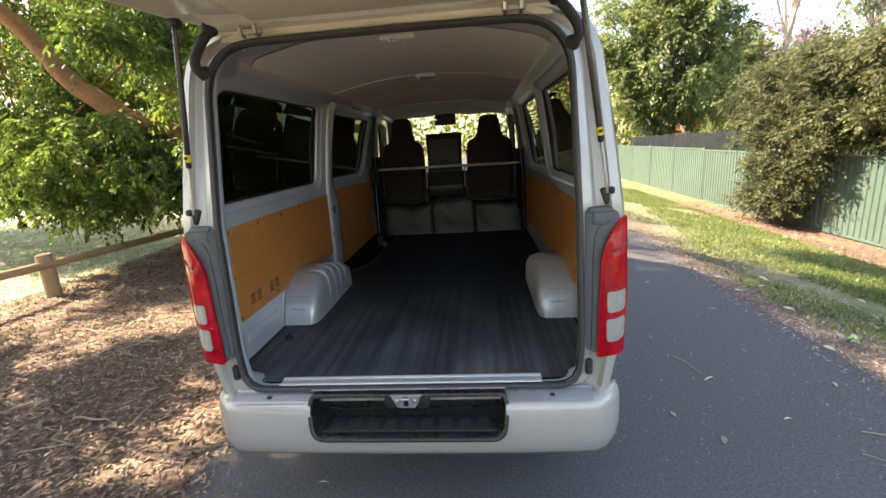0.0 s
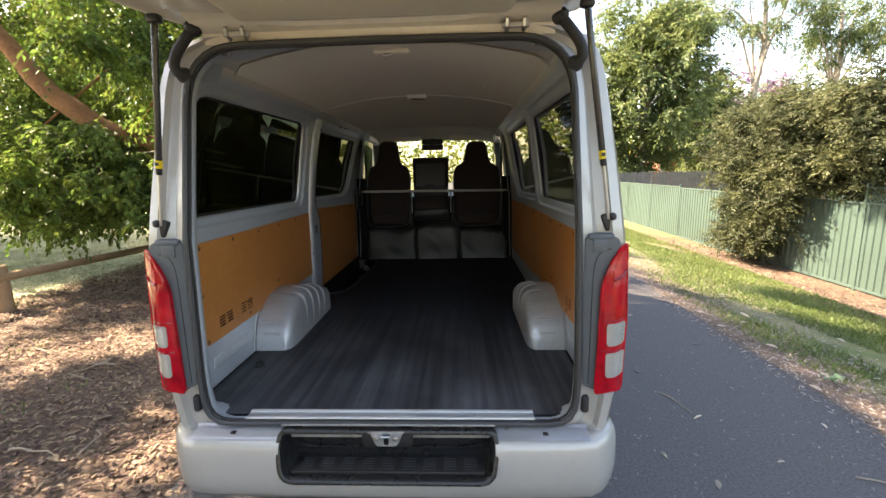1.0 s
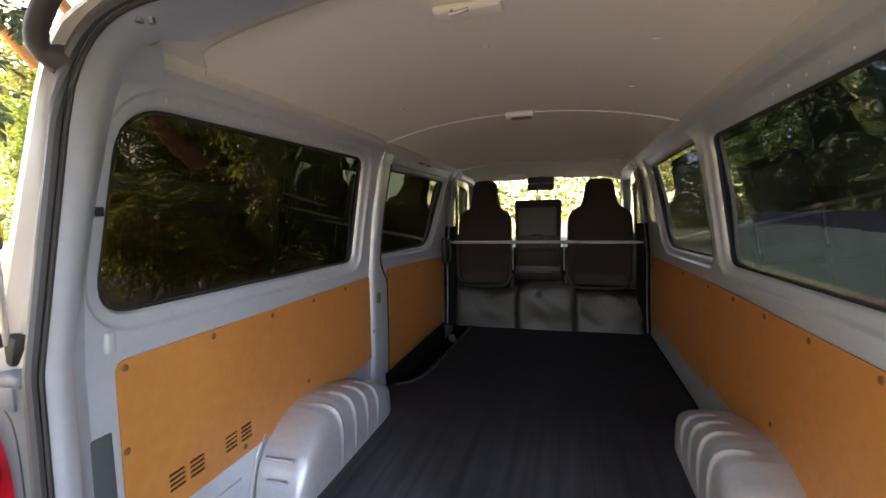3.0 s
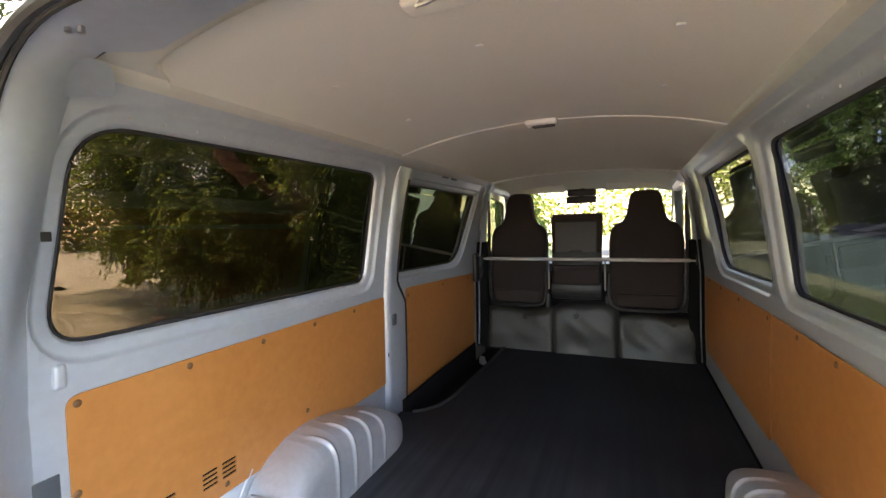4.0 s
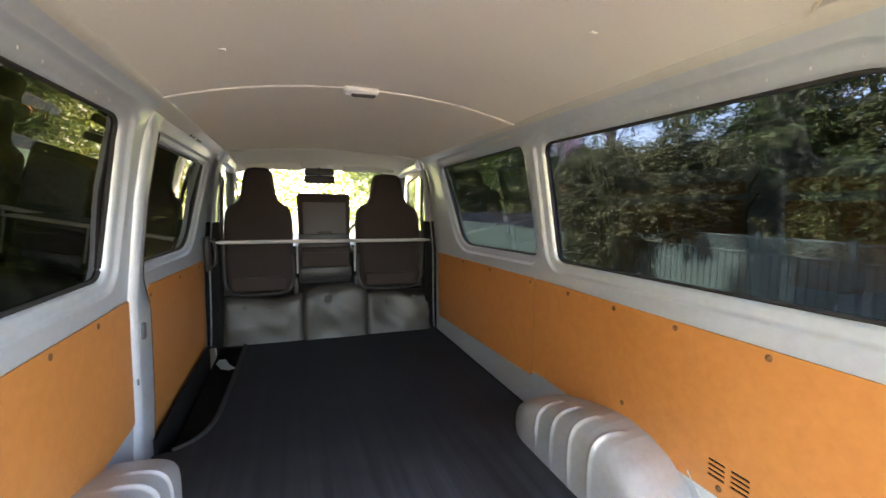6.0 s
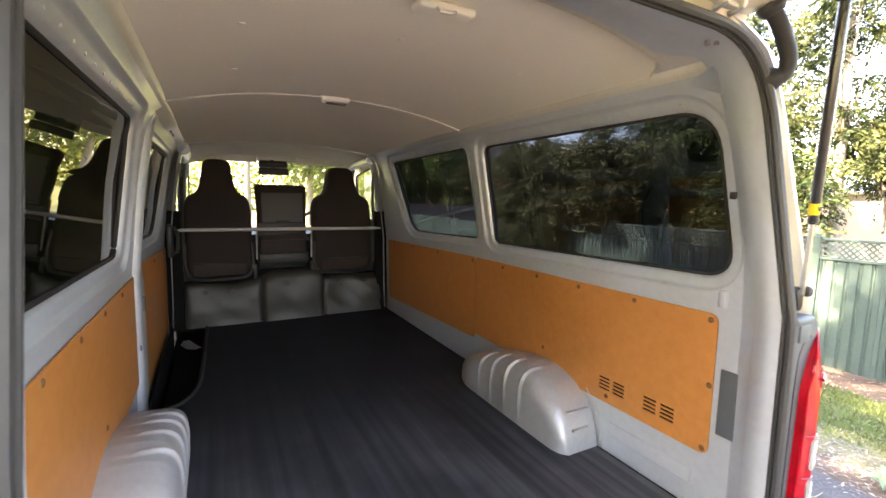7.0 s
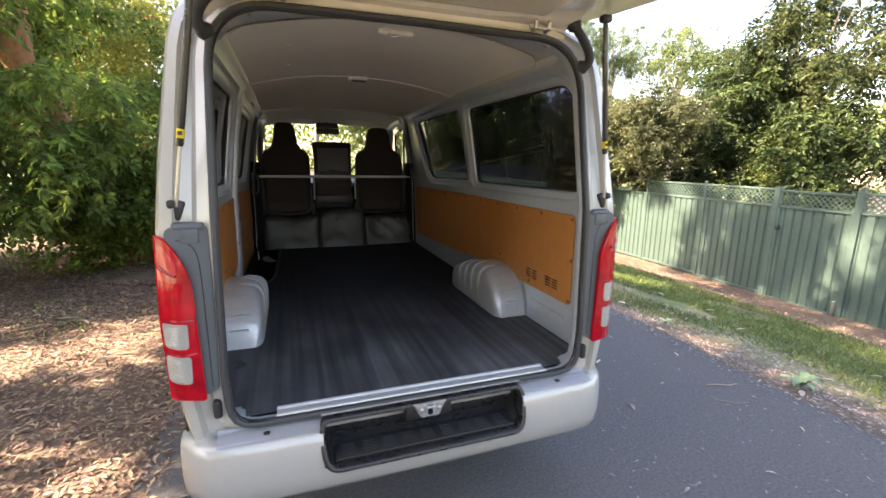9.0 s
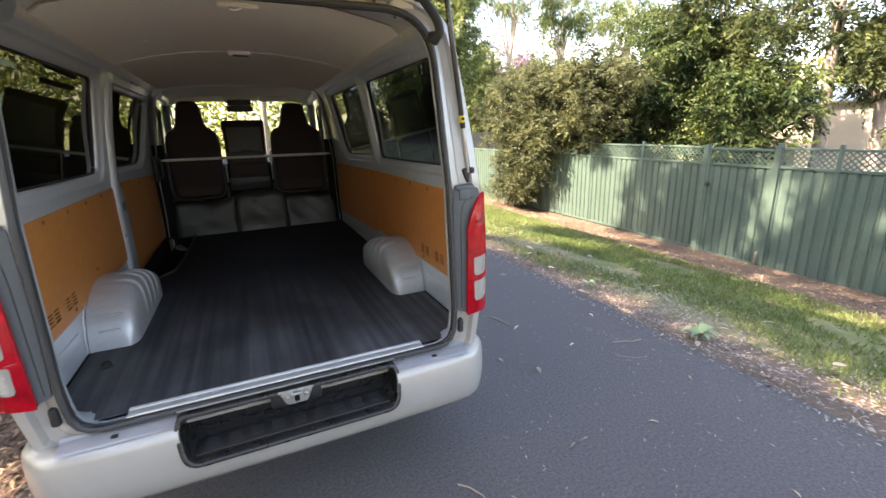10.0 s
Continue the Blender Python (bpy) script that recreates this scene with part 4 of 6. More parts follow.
def cover(x0, x1, z1, seed, y0, hump, plugs):
    rings = []
    nx, nz = 36, 20
    for j in range(nz + 1):
        f = j / nz
        ring = []
        for i in range(nx + 1):
            u = i / nx
            x = x0 + (x1 - x0) * u
            z = FLOOR_Z + (z1 - FLOOR_Z) * f
            edge = 0.03 * (max(0, abs(u - 0.5) * 2 - 0.85) / 0.15) ** 2
            ring.append((x, cover_y(x, z, f, seed, y0) + edge, z + (0.030 * noise.noise(Vector((x * 5, seed, 0.5))) + hump * (4 * u * (1 - u)) ** 0.7) * f))
        rings.append(ring)
    rings.append([(x, y + 0.12, z) for x, y, z in rings[-1]])
    ob = part("seat_base_cover", loft(rings, False), M_VINYL, van, "dented grey cover of the seat base, dusty", 60)
    # round hole plugs: a thin rim and a sunk cap
    for x, z, r in plugs:
        y = cover_y(x, z, (z - FLOOR_Z) / (z1 - FLOOR_Z), seed, y0) - 0.011
        part("plug_rim", tube([(x + r * math.cos(a), y, z + r * math.sin(a)) for a in [math.tau * k / 18 for k in range(18)]], 0.0035, 6, True), M_VINYL, ob)
        cap = bmesh.new()
        bmesh.ops.create_cone(cap, segments=18, radius1=r * 0.9, radius2=r * 0.8, depth=0.018, cap_ends=True)
        bmesh.ops.rotate(cap, matrix=Euler((radians(90), 0, 0)).to_matrix(), verts=cap.verts)
        bmesh.ops.translate(cap, vec=(x, y + 0.008, z), verts=cap.verts)
        part("cover_plug", cap, M_PLASTIC if r > 0.02 else M_VINYL, ob)


cover(-0.71, -0.18, 0.965, 1.3, 4.885, 0.0, ((-0.40, 0.895, 0.018), (-0.57, 0.90, 0.014)))
cover(-0.195, 0.265, 0.975, 4.1, 4.872, 0.06, ((-0.020, 0.930, 0.026),))
cover(0.255, 0.755, 0.948, 8.7, 4.885, 0.0, ((0.40, 0.895, 0.020), (0.61, 0.905, 0.015)))
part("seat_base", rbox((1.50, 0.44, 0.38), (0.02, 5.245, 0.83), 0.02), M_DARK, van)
# dark block added to hide the light under the middle seat
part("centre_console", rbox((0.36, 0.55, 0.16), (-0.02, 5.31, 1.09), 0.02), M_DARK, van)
for sd in (-1, 1):
    part("pillar_trim", rbox((0.13, 0.07, 0.44), (sd * 0.715, 5.01, 1.19), 0.02, 2), M_PLASTIC, van)

# ---- tail lamps and corner trim ----
LAMP = rounded([(0.737, 0.768), (0.834, 0.775), (0.842, 1.03), (0.832, 1.296), (0.810, 1.288), (0.772, 1.238), (0.745, 1.160), (0.741, 0.97)], [0.008, 0.015, 0.02, 0.008, 0.012, 0.03, 0.03, 0.02], 4)


def lamp_y(x, z):
    bulge = 0.016 * max(0.0, 1 - ((x - 0.782) / 0.05) ** 2) * smooth_step(0.765, 0.83, z) * (1 - smooth_step(1.15, 1.30, z))
    return 1.892 - bulge + 2.6 * max(0.0, x - 0.77) ** 1.7 + 0.10 * max(0.0, z - 1.05) ** 2


def lens(outline, side, material, name, parent, proud, label=""):
    bm = plate(outline, [], lambda x, z, d: (side * x, lamp_y(x, z) - d + (0.055 if d == 0 else 0.0), z), proud, frange(0.75, 0.85, 0.012), frange(0.80, 1.27, 0.06))
    return part(name, bm, material, parent, label, 40)


for sd in (-1, 1):
    tl = lens(LAMP, sd, M_RED, "tail_lamp", van, 0.006, "red tail lamp with two clear segments")
    for z0, z1 in ((0.950, 1.030), (0.836, 0.925)):
        c = lens(rounded([(0.764, z0), (0.836, z0 + 0.002), (0.838, z1), (0.762, z1)], 0.012, 3), sd, M_CLEAR, "clear_lens", tl, 0.0085)
        for k in range(9):
            z = z0 + 0.012 + k * (z1 - z0 - 0.024) / 8
            part("flute", tube([(sd * x, lamp_y(x, z) - 0.0085, z) for x in (0.772, 0.79, 0.81, 0.822, 0.830)], 0.0016, 5), M_CLEAR, c)
    top = lens(rounded([(0.778, 1.158), (0.834, 1.165), (0.829, 1.276), (0.806, 1.262), (0.778, 1.215)], 0.008, 3), sd, M_AMBER_RED, "turn_lens", tl, 0.0078)
    part("lens_bar", tube([(sd * x, lamp_y(x, z) - 0.010, z) for x, z in ((0.779, 1.180), (0.797, 1.186), (0.815, 1.196), (0.829, 1.205))], 0.0045, 6), M_DEEP_RED, tl)
    for zb in (0.931, 1.040):
        part("lens_joint", tube([(sd * x, lamp_y(x, zb) - 0.0075, zb) for x in (0.746, 0.77, 0.79, 0.81, 0.825, 0.836)], 0.0016, 5), M_DEEP_RED, tl)
    part("lens_rim", tube([(sd * x, lamp_y(x, z) - 0.004, z) for x, z in LAMP], 0.004, 6, True), M_RED, tl)
    # dark trim between lamp and opening
    G = rounded([(0.700, 0.790), (0.741, 0.775), (0.743, 0.97), (0.747, 1.160), (0.774, 1.240), (0.806, 1.287), (0.800, 1.318), (0.735, 1.330), (0.690, 1.318), (0.690, 1.05)], [0.01, 0.004, 0.01, 0.02, 0.02, 0.004, 0.02, 0.03, 0.01, 0.02], 3)
    part("corner_trim", plate(G, [], lambda x, z, d: (sd * x, 1.905 + 0.25 * max(0, 0.715 - x) - d + (0.04 if d == 0 else 0), z), 0.004, frange(0.70, 0.80, 0.02), frange(0.82, 1.30, 0.08)), M_GARNISH, van, "dark grey plastic trim beside the tail lamp")
    trim = bpy.data.objects["corner_trim" if sd < 0 else "corner_trim.001"]
    part("trim_groove", tube(flow([(sd * 0.716, 1.901, 0.80), (sd * 0.717, 1.901, 1.0), (sd * 0.718, 1.901, 1.16), (sd * 0.724, 1.901, 1.235), (sd * 0.742, 1.901, 1.268), (sd * 0.775, 1.901, 1.282)], 6), 0.0017, 6), M_RUBBER, trim)
    part("trim_cap", rbox((0.088, 0.050, 0.022), (sd * 0.742, 1.924, 1.320), 0.009, 3), M_GARNISH, trim)
    part("cap_step", rbox((0.050, 0.012, 0.045), (sd * 0.738, 1.903, 1.292), 0.005, 2), M_GARNISH, trim)
    part("rubber_stop", rbox((0.026, 0.03, 0.065), (sd * 0.712, 1.915, 0.715), 0.010, 3), M_RUBBER, van)
    # gas strut
    lower, upper = Vector((sd * 0.770, 1.928, 1.378)), Vector((sd * 0.657, 1.866, 2.025))
    mid_p = lower.lerp(upper, 0.27)
    rod = part("gas_strut", tube([lower, mid_p.lerp(upper, 0.1)], 0.0055, 8), M_STEEL, van, "black gas strut holding the tailgate up")
    part("strut_body", tube([mid_p, mid_p.lerp(upper, 0.01), mid_p.lerp(upper, 0.96), upper], [0.008, 0.0105, 0.0105, 0.007], 12), M_STRUT, rod)
    part("strut_label", tube([lower.lerp(upper, 0.305), lower.lerp(upper, 0.345)], 0.0112, 12), M_YELLOW, rod)
    part("label_print", rbox((0.013, 0.003, 0.011), lower.lerp(upper, 0.325) + Vector((0, -0.0110, 0)), 0.001, 1), M_PLASTIC, rod)
    part("lower_bracket", rbox((0.030, 0.030, 0.060), lower + Vector((0, 0.014, -0.012)), 0.008, 2, pose(0, 0, 0, 0, sd * -18, 0)), M_PLASTIC, rod)
    part("ball_joint", rbox((0.022, 0.026, 0.026), lower + Vector((sd * 0.012, -0.004, 0.008)), 0.009, 2), M_PLASTIC, rod)
    part("upper_bracket", rbox((0.042, 0.036, 0.028), upper + Vector((0, 0, 0.0)), 0.010, 2), M_PLASTIC, rod)
    # wiring hose from body to tailgate
    hose = [(sd * 0.652, 1.996, 1.884), (sd * 0.664, 1.975, 1.887), (sd * 0.674, 1.966, 1.906), (sd * 0.670, 1.964, 1.932), (sd * 0.655, 1.966, 1.960), (sd * 0.630, 1.968, 1.992), (sd * 0.608, 1.974, 2.020)]
    hs = part("rubber_hose", tube(flow(hose, 5), 0.0175, 14), M_RUBBER, van, "black rubber hose from body to tailgate")
    part("hose_boot", tube([(sd * 0.611, 1.970, 2.012), (sd * 0.606, 1.974, 2.022), (sd * 0.600, 1.980, 2.034)], [0.020, 0.028, 0.027], 14), M_RUBBER, hs)
    part("hose_boot", tube([(sd * 0.653, 1.998, 1.884), (sd * 0.660, 1.982, 1.885), (sd * 0.666, 1.972, 1.890)], [0.027, 0.026, 0.019], 14), M_RUBBER, hs)
    for x in (0.435, 0.49):
        part("hinge", tube([(sd * x, 2.00, 1.996), (sd * x, 1.972, 2.004), (sd * x, 1.966, 2.020), (sd * x, 1.975, 2.034)], 0.007, 8), M_STEEL, van)
    part("hinge_plate", rbox((0.09, 0.02, 0.018), (sd * 0.462, 1.985, 2.008), 0.006), M_WHITE, van)

# ---- tailgate, raised level ----
# light on the raised tailgate is put into this paler white
M_GATE_LIT = mat("white_paint_lit", (0.78, 0.73, 0.60), 0.24, 0.0, 0.05, 2.5, 30, coat=0.8)
M_TRIM = mat("beige_inner_trim", (0.84, 0.77, 0.60), 0.40, 0.0, 0.04, 3, 90, bump=0.0002, bump_scale=300)


gate_half = [(0.0, 0.0), (0.60, 0.0), (0.655, 0.04), (0.705, 0.16), (0.75, 0.32), (0.79, 0.54), (0.815, 0.80), (0.80, 1.22), (0.70, 1.30), (0.0, 1.33)]
GATE = mirrored(gate_half)


def gate_z(x, s):
    return 2.056 + 0.03 * s - 0.012 * (abs(x) / 0.8) ** 4


WINHOLE = rounded([(-0.66, 0.41), (0.66, 0.41), (0.70, 0.80), (-0.70, 0.80)], 0.08, 5)
gate_map = lambda x, s, d: (x, 2.045 - s, gate_z(x, s) + d)
gate = part("tailgate", plate(GATE, [WINHOLE], gate_map, 0.075, frange(-0.75, 0.75, 0.15), frange(0.1, 1.2, 0.15)), M_GATE_LIT, van, "white tailgate raised level over the opening")
part("gate_window", plate(grow(WINHOLE, 0.02), [], lambda x, s, d: (x, 2.045 - s, gate_z(x, s) + 0.045 + d), 0.004), M_TINT_R, gate)
INNER_FRAME = rounded([(-0.50, 0.16), (0.50, 0.16), (0.66, 0.24), (0.755, 0.6), (0.76, 0.8), (0.74, 1.20), (-0.74, 1.20), (-0.76, 0.8), (-0.755, 0.6), (-0.66, 0.24)], 0.06, 4)
part("inner_frame", plate(INNER_FRAME, [grow(WINHOLE, 0.03)], lambda x, s, d: (x, 2.045 - s, gate_z(x, s) - d), 0.020, frange(-0.6, 0.6, 0.15), frange(0.2, 1.1, 0.15)), M_GATE_LIT, gate, "", 60)
part("window_border", plate(grow(WINHOLE, 0.028), [grow(WINHOLE, -0.085)], lambda x, s, d: (x, 2.045 - s, gate_z(x, s) + 0.004 - d), 0.012), M_PLASTIC, gate, "black border of the tailgate window")
part("gate_lip", tube([(x, 2.045 - s, gate_z(x, s) + 0.012) for x, s in GATE], 0.014, 8, True), M_GATE_LIT, gate)
part("inner_trim", rbox((0.88, 0.27, 0.085), (0.01, 1.790, 2.060), 0.034, 5), M_TRIM, gate, "smooth beige inner trim of the tailgate", 70)


def flange():
    rings = []
    for k in range(-24, 25):
        x = 0.60 * k / 24
        p = smooth_step(0.24, 0.42, abs(x))
        r = 1.985 - 0.035 * p
        rings.append([(x, 1.90, 2.055), (x, 1.925, 2.046), (x, r, 2.043 - 0.006 * p), (x, r + 0.010, 2.030), (x, 2.022, 2.024), (x, 2.030, 2.006), (x, 2.036, 1.992)])
    return loft(rings, False)


part("hinge_flange", flange(), M_GATE_LIT, gate, "", 30)
part("roof_gutter", rbox((1.16, 0.07, 0.03), (0, 2.06, 2.025), 0.012, 3), M_WHITE, van)

M_ZINC = mat("dull_zinc", (0.50, 0.51, 0.51), 0.38, 0.75, 0.35, 60, 220, bump=0.0008, bump_scale=120)
# ---- bumper with step ----
def bump_y(x):
    return 1.832 + 0.015 * (abs(x) / 0.8) ** 2 + 0.085 * max(0.0, (abs(x) - 0.70) / 0.13) ** 2.3


def bumper():
    prof = [(0.085, 0.604), (0.060, 0.611), (0.024, 0.607), (0.007, 0.592), (0.0, 0.570), (-0.006, 0.51), (-0.005, 0.448), (0.010, 0.388), (0.038, 0.355), (0.11, 0.342)]
    xs = [-0.842, -0.838, -0.828, -0.81, -0.78, -0.74, -0.66, -0.55, -0.47, -0.388]

    def ring(x):
        tuck = 1 - 0.14 * max(0, (abs(x) - 0.78) / 0.062) ** 2
        return [(x, bump_y(x) + d, 0.50 + (z - 0.50) * tuck) for d, z in prof]
    bm = loft([ring(x) for x in xs], False)
    merge(bm, loft([ring(-x) for x in xs], False))
    for s in (-1, 1):
        side = [[(s * 0.842, y, 0.50 + (z - 0.50) * 0.86) for _, z in prof] for y in (bump_y(0.842) + 0.02, 2.05, 2.20)]
        merge(bm, loft(side, False))
    merge(bm, loft([[(x, 1.828, 0.474), (x, 1.827, 0.448), (x, bump_y(x) + 0.010, 0.388), (x, bump_y(x) + 0.038, 0.355), (x, bump_y(x) + 0.11, 0.342)] for x in (-0.39, -0.2, 0, 0.2, 0.39)], False))
    return bm


M_LEDGE = mat("bumper_ledge_paint", (0.30, 0.31, 0.33), 0.3, 0.3, 0.06, 3, 40, coat=0.5)
bp = part("rear_bumper", bumper(), M_WHITE, van, "white rear bumper with a black moulded step", 40)
STEP = rounded([(-0.388, 0.640), (-0.404, 0.590), (-0.386, 0.462), (0.386, 0.462), (0.404, 0.590), (0.388, 0.640)], [0.025, 0.03, 0.055, 0.055, 0.03, 0.025], 5)


def face_y(z):
    return 1.818 + (z - 0.48) * 0.34


def step_ring(d, dy, back=None):
    return [(x, (face_y(z) + dy) if back is None else back, z if back is None else max(z, 0.498)) for x, z in grow(STEP, d)]


ins = loft([step_ring(0.0, 0.02), step_ring(0.0, -0.008), step_ring(-0.006, -0.011), step_ring(-0.016, -0.008), step_ring(-0.020, 0.012), step_ring(-0.034, 0, 1.935)], True, False)
merge(ins, rbox((0.78, 0.010, 0.16), (0, 1.938, 0.57), 0.003))
M_STEP = mat("glossy_black_plastic", (0.014, 0.014, 0.015), 0.28, 0, 0.2, 20, 150)
step_ob = part("step_insert", ins, M_STEP, bp, "black moulded step", 50)
part("step_tread", rbox((0.70, 0.095, 0.012), (0, 1.882, 0.489), 0.004), M_PLASTIC, step_ob)
part("step_ledge", tube([(-0.34, 1.921, 0.545), (-0.30, 1.925, 0.532), (-0.25, 1.928, 0.528), (0.25, 1.928, 0.528), (0.30, 1.925, 0.532), (0.34, 1.921, 0.545)], 0.005, 6), M_STEP, step_ob)
for row in range(5):
    for k in range(9):
        part("tread_rib", rbox((0.048, 0.005, 0.004), (-0.30 + k * 0.075, 1.850 + row * 0.014, 0.4945), 0.002, 1), M_PLASTIC, step_ob)
part("latch_housing", rbox((0.185, 0.035, 0.070), (0.0, 1.880, 0.602), 0.014, 2), M_PLASTIC, step_ob)
latch_bm = loft([[(x * f, y, z) for x, z in rounded([(-0.062, 0.632), (-0.040, 0.582), (0.040, 0.582), (0.062, 0.632)], 0.010, 4)] for f, y in ((1.0, 1.880), (1.0, 1.860), (0.9, 1.853))], True, True)
latch = part("latch", latch_bm, M_ZINC, van, "zinc-plated tailgate latch striker")
part("latch_slot", rbox((0.018, 0.010, 0.034), (0, 1.851, 0.608), 0.004), M_DARK, latch)
part("striker", tube([(-0.016, 1.853, 0.626), (-0.016, 1.838, 0.628), (0.016, 1.838, 0.628), (0.016, 1.853, 0.626)], 0.0045, 8), M_STEEL, latch)
part("latch_lip", rbox((0.128, 0.030, 0.006), (0, 1.868, 0.634), 0.002, 2), M_ZINC, latch)
for x in (-0.034, 0.034):
    part("latch_bolt", rbox((0.017, 0.012, 0.017), (x, 1.850, 0.613), 0.006, 2), M_STEEL, latch)
for s in (-1, 1):
    part("bumper_ledge", loft([[(s * x, 1.915, 0.632), (s * x, 1.905, 0.622), (s * x, 1.86, 0.614), (s * x, 1.852, 0.606)] for x in (0.385, 0.55, 0.72)], False), M_LEDGE, bp)
    part("bumper_plug", rbox((0.02, 0.016, 0.008), (s * 0.568, 1.878, 0.6175), 0.003), M_PLASTIC, bp)
part("bumper_ledge", loft([[(x, 1.915, 0.652), (x, 1.905, 0.646), (x, 1.880, 0.644)] for x in (-0.39, 0.0, 0.39)], False), M_WHITE, bp)
# sides of the body below the lamps
part("underbody", rbox((1.50, 4.3, 0.22), (0, 4.2, 0.48), 0.02), M_DARK, van)


def road_wheel(x, y, sd):
    prof = [(0.20, -0.09), (0.27, -0.10), (0.315, -0.09), (0.335, -0.06), (0.338, 0.0), (0.335, 0.06), (0.315, 0.09), (0.27, 0.10), (0.20, 0.09)]
    t = loft([[(x + w, y + r * math.cos(a), 0.338 + r * math.sin(a)) for r, w in prof] for a in [math.tau * k / 32 for k in range(33)]], False)
    tyre = part("wheel", t, M_TYRE, van)
    rim = bmesh.new()
    bmesh.ops.create_cone(rim, segments=28, radius1=0.205, radius2=0.17, depth=0.06, cap_ends=True)
    bmesh.ops.rotate(rim, matrix=Euler((0, radians(90 * sd), 0)).to_matrix(), verts=rim.verts)
    bmesh.ops.translate(rim, vec=(x + sd * 0.06, y, 0.338), verts=rim.verts)
    part("rim", rim, M_STEEL, tyre)


for sd in (-1, 1):
    for y in WHEEL_Y:
        road_wheel(sd * 0.725, y, sd)

# ---- ground, road ----
RNG = np.random.default_rng(7)


def smooth(a, b, v):
    t = min(1.0, max(0.0, (v - a) / (b - a)))
    return t * t * (3 - 2 * t)


def ground_z(x, y):
    z = -0.014
    if x > 2.6:
        z -= 0.05 * smooth(2.6, 3.1, x) + 0.87 * min(1.0, max(0.0, (x - 2.9) / 4.6))
    if x < -1.2:
        z += 0.05 * noise.noise(Vector((x * 0.35, y * 0.35, 0.0))) * smooth(-1.3, -2.5, x)
    return z


def ground():
    xs = sorted(set([-140, -90, -60, -40, -28, -20] + frange(-14, 14, 0.35) + [18, 25, 35, 50, 75, 140]))
    ys = sorted(set([-140, -80, -50, -30, -18] + frange(-12, 26, 0.4) + [30, 36, 44, 60, 90, 140]))
    return loft([[(x, y, ground_z(x, y)) for y in ys] for x in xs], False)


tagged(part("ground", ground(), M_GROUND), "leaf-strewn earth and patchy lawn", "ground", kind="structure")


def road():
    lefts, rights = [], []
    ys = frange(-30, 60, 0.25)
    for y in ys:
        w = 0.05 * noise.noise(Vector((y * 0.9, 1.7, 0))) + 0.02 * noise.noise(Vector((y * 4, 5.2, 0)))
        v = 0.05 * noise.noise(Vector((y * 0.8, 9.1, 0))) + 0.02 * noise.noise(Vector((y * 4, 3.3, 0)))
        lefts.append((-1.20 + w, y))
        rights.append((2.66 + v + 0.022 * (y - 2.0) * smooth(0, 5, y) * (1 - smooth(8, 16, y)), y))
    rings = []
    for (xl, y), (xr, _) in zip(lefts, rights):
        rings.append([(xl - 0.03, y, -0.05), (xl, y, -0.004)] + [(xl + (xr - xl) * k / 8, y, 0.0) for k in range(1, 8)] + [(xr, y, -0.004), (xr + 0.03, y, -0.06)])
    return loft(rings, False)


tagged(part("road", road(), M_ASPHALT), "dark asphalt lane with ragged edges", "road", kind="structure")


# ---- leaves, blades ----
def leaf_mesh(name, pos, length, width, material, droop=0.0, up=0.0, flat=0.0, aim=None):
    """Many small folded leaves; droop turns their tips down, flat lays them on the ground, aim gives their directions."""
    n = len(pos)
    if aim is None:
        d = RNG.normal(size=(n, 3))
        d[:, 2] = d[:, 2] * (1 - flat) - droop + up
        s = None
    else:
        d, s = aim
    d = d / (np.linalg.norm(d, axis=1, keepdims=True) + 1e-9)
    if s is None:
        s = np.cross(d, RNG.normal(size=(n, 3)))
    if flat:
        s = np.cross(d, np.array([0, 0, 1.0]) + RNG.normal(size=(n, 3)) * (1 - flat) * 1.2)
    s = s - d * np.sum(s * d, axis=1, keepdims=True)
    s /= np.linalg.norm(s, axis=1, keepdims=True) + 1e-9
    k = np.cross(s, d)
    ln = (length * RNG.uniform(0.6, 1.3, n))[:, None]
    wd = (width * RNG.uniform(0.6, 1.3, n))[:, None]
    base, tip = pos, pos + d * ln
    m = pos + d * ln * 0.45 + k * wd * 0.25
    verts = np.stack([base, m + s * wd * 0.5, tip, m - s * wd * 0.5], axis=1).reshape(-1, 3)
    me = bpy.data.meshes.new(name)
    me.vertices.add(n * 4)
    me.vertices.foreach_set("co", verts.astype(np.float32).ravel())
    idx = (np.arange(n)[:, None] * 4 + np.array([0, 1, 2, 0, 2, 3])[None, :]).ravel()
    me.loops.add(n * 6)
    me.loops.foreach_set("vertex_index", idx.astype(np.int32))
    me.polygons.add(n * 2)
    me.polygons.foreach_set("loop_start", np.arange(0, n * 6, 3, dtype=np.int32))
    me.update(calc_edges=True)
    me.materials.append(material)
    return me


EACH = 9


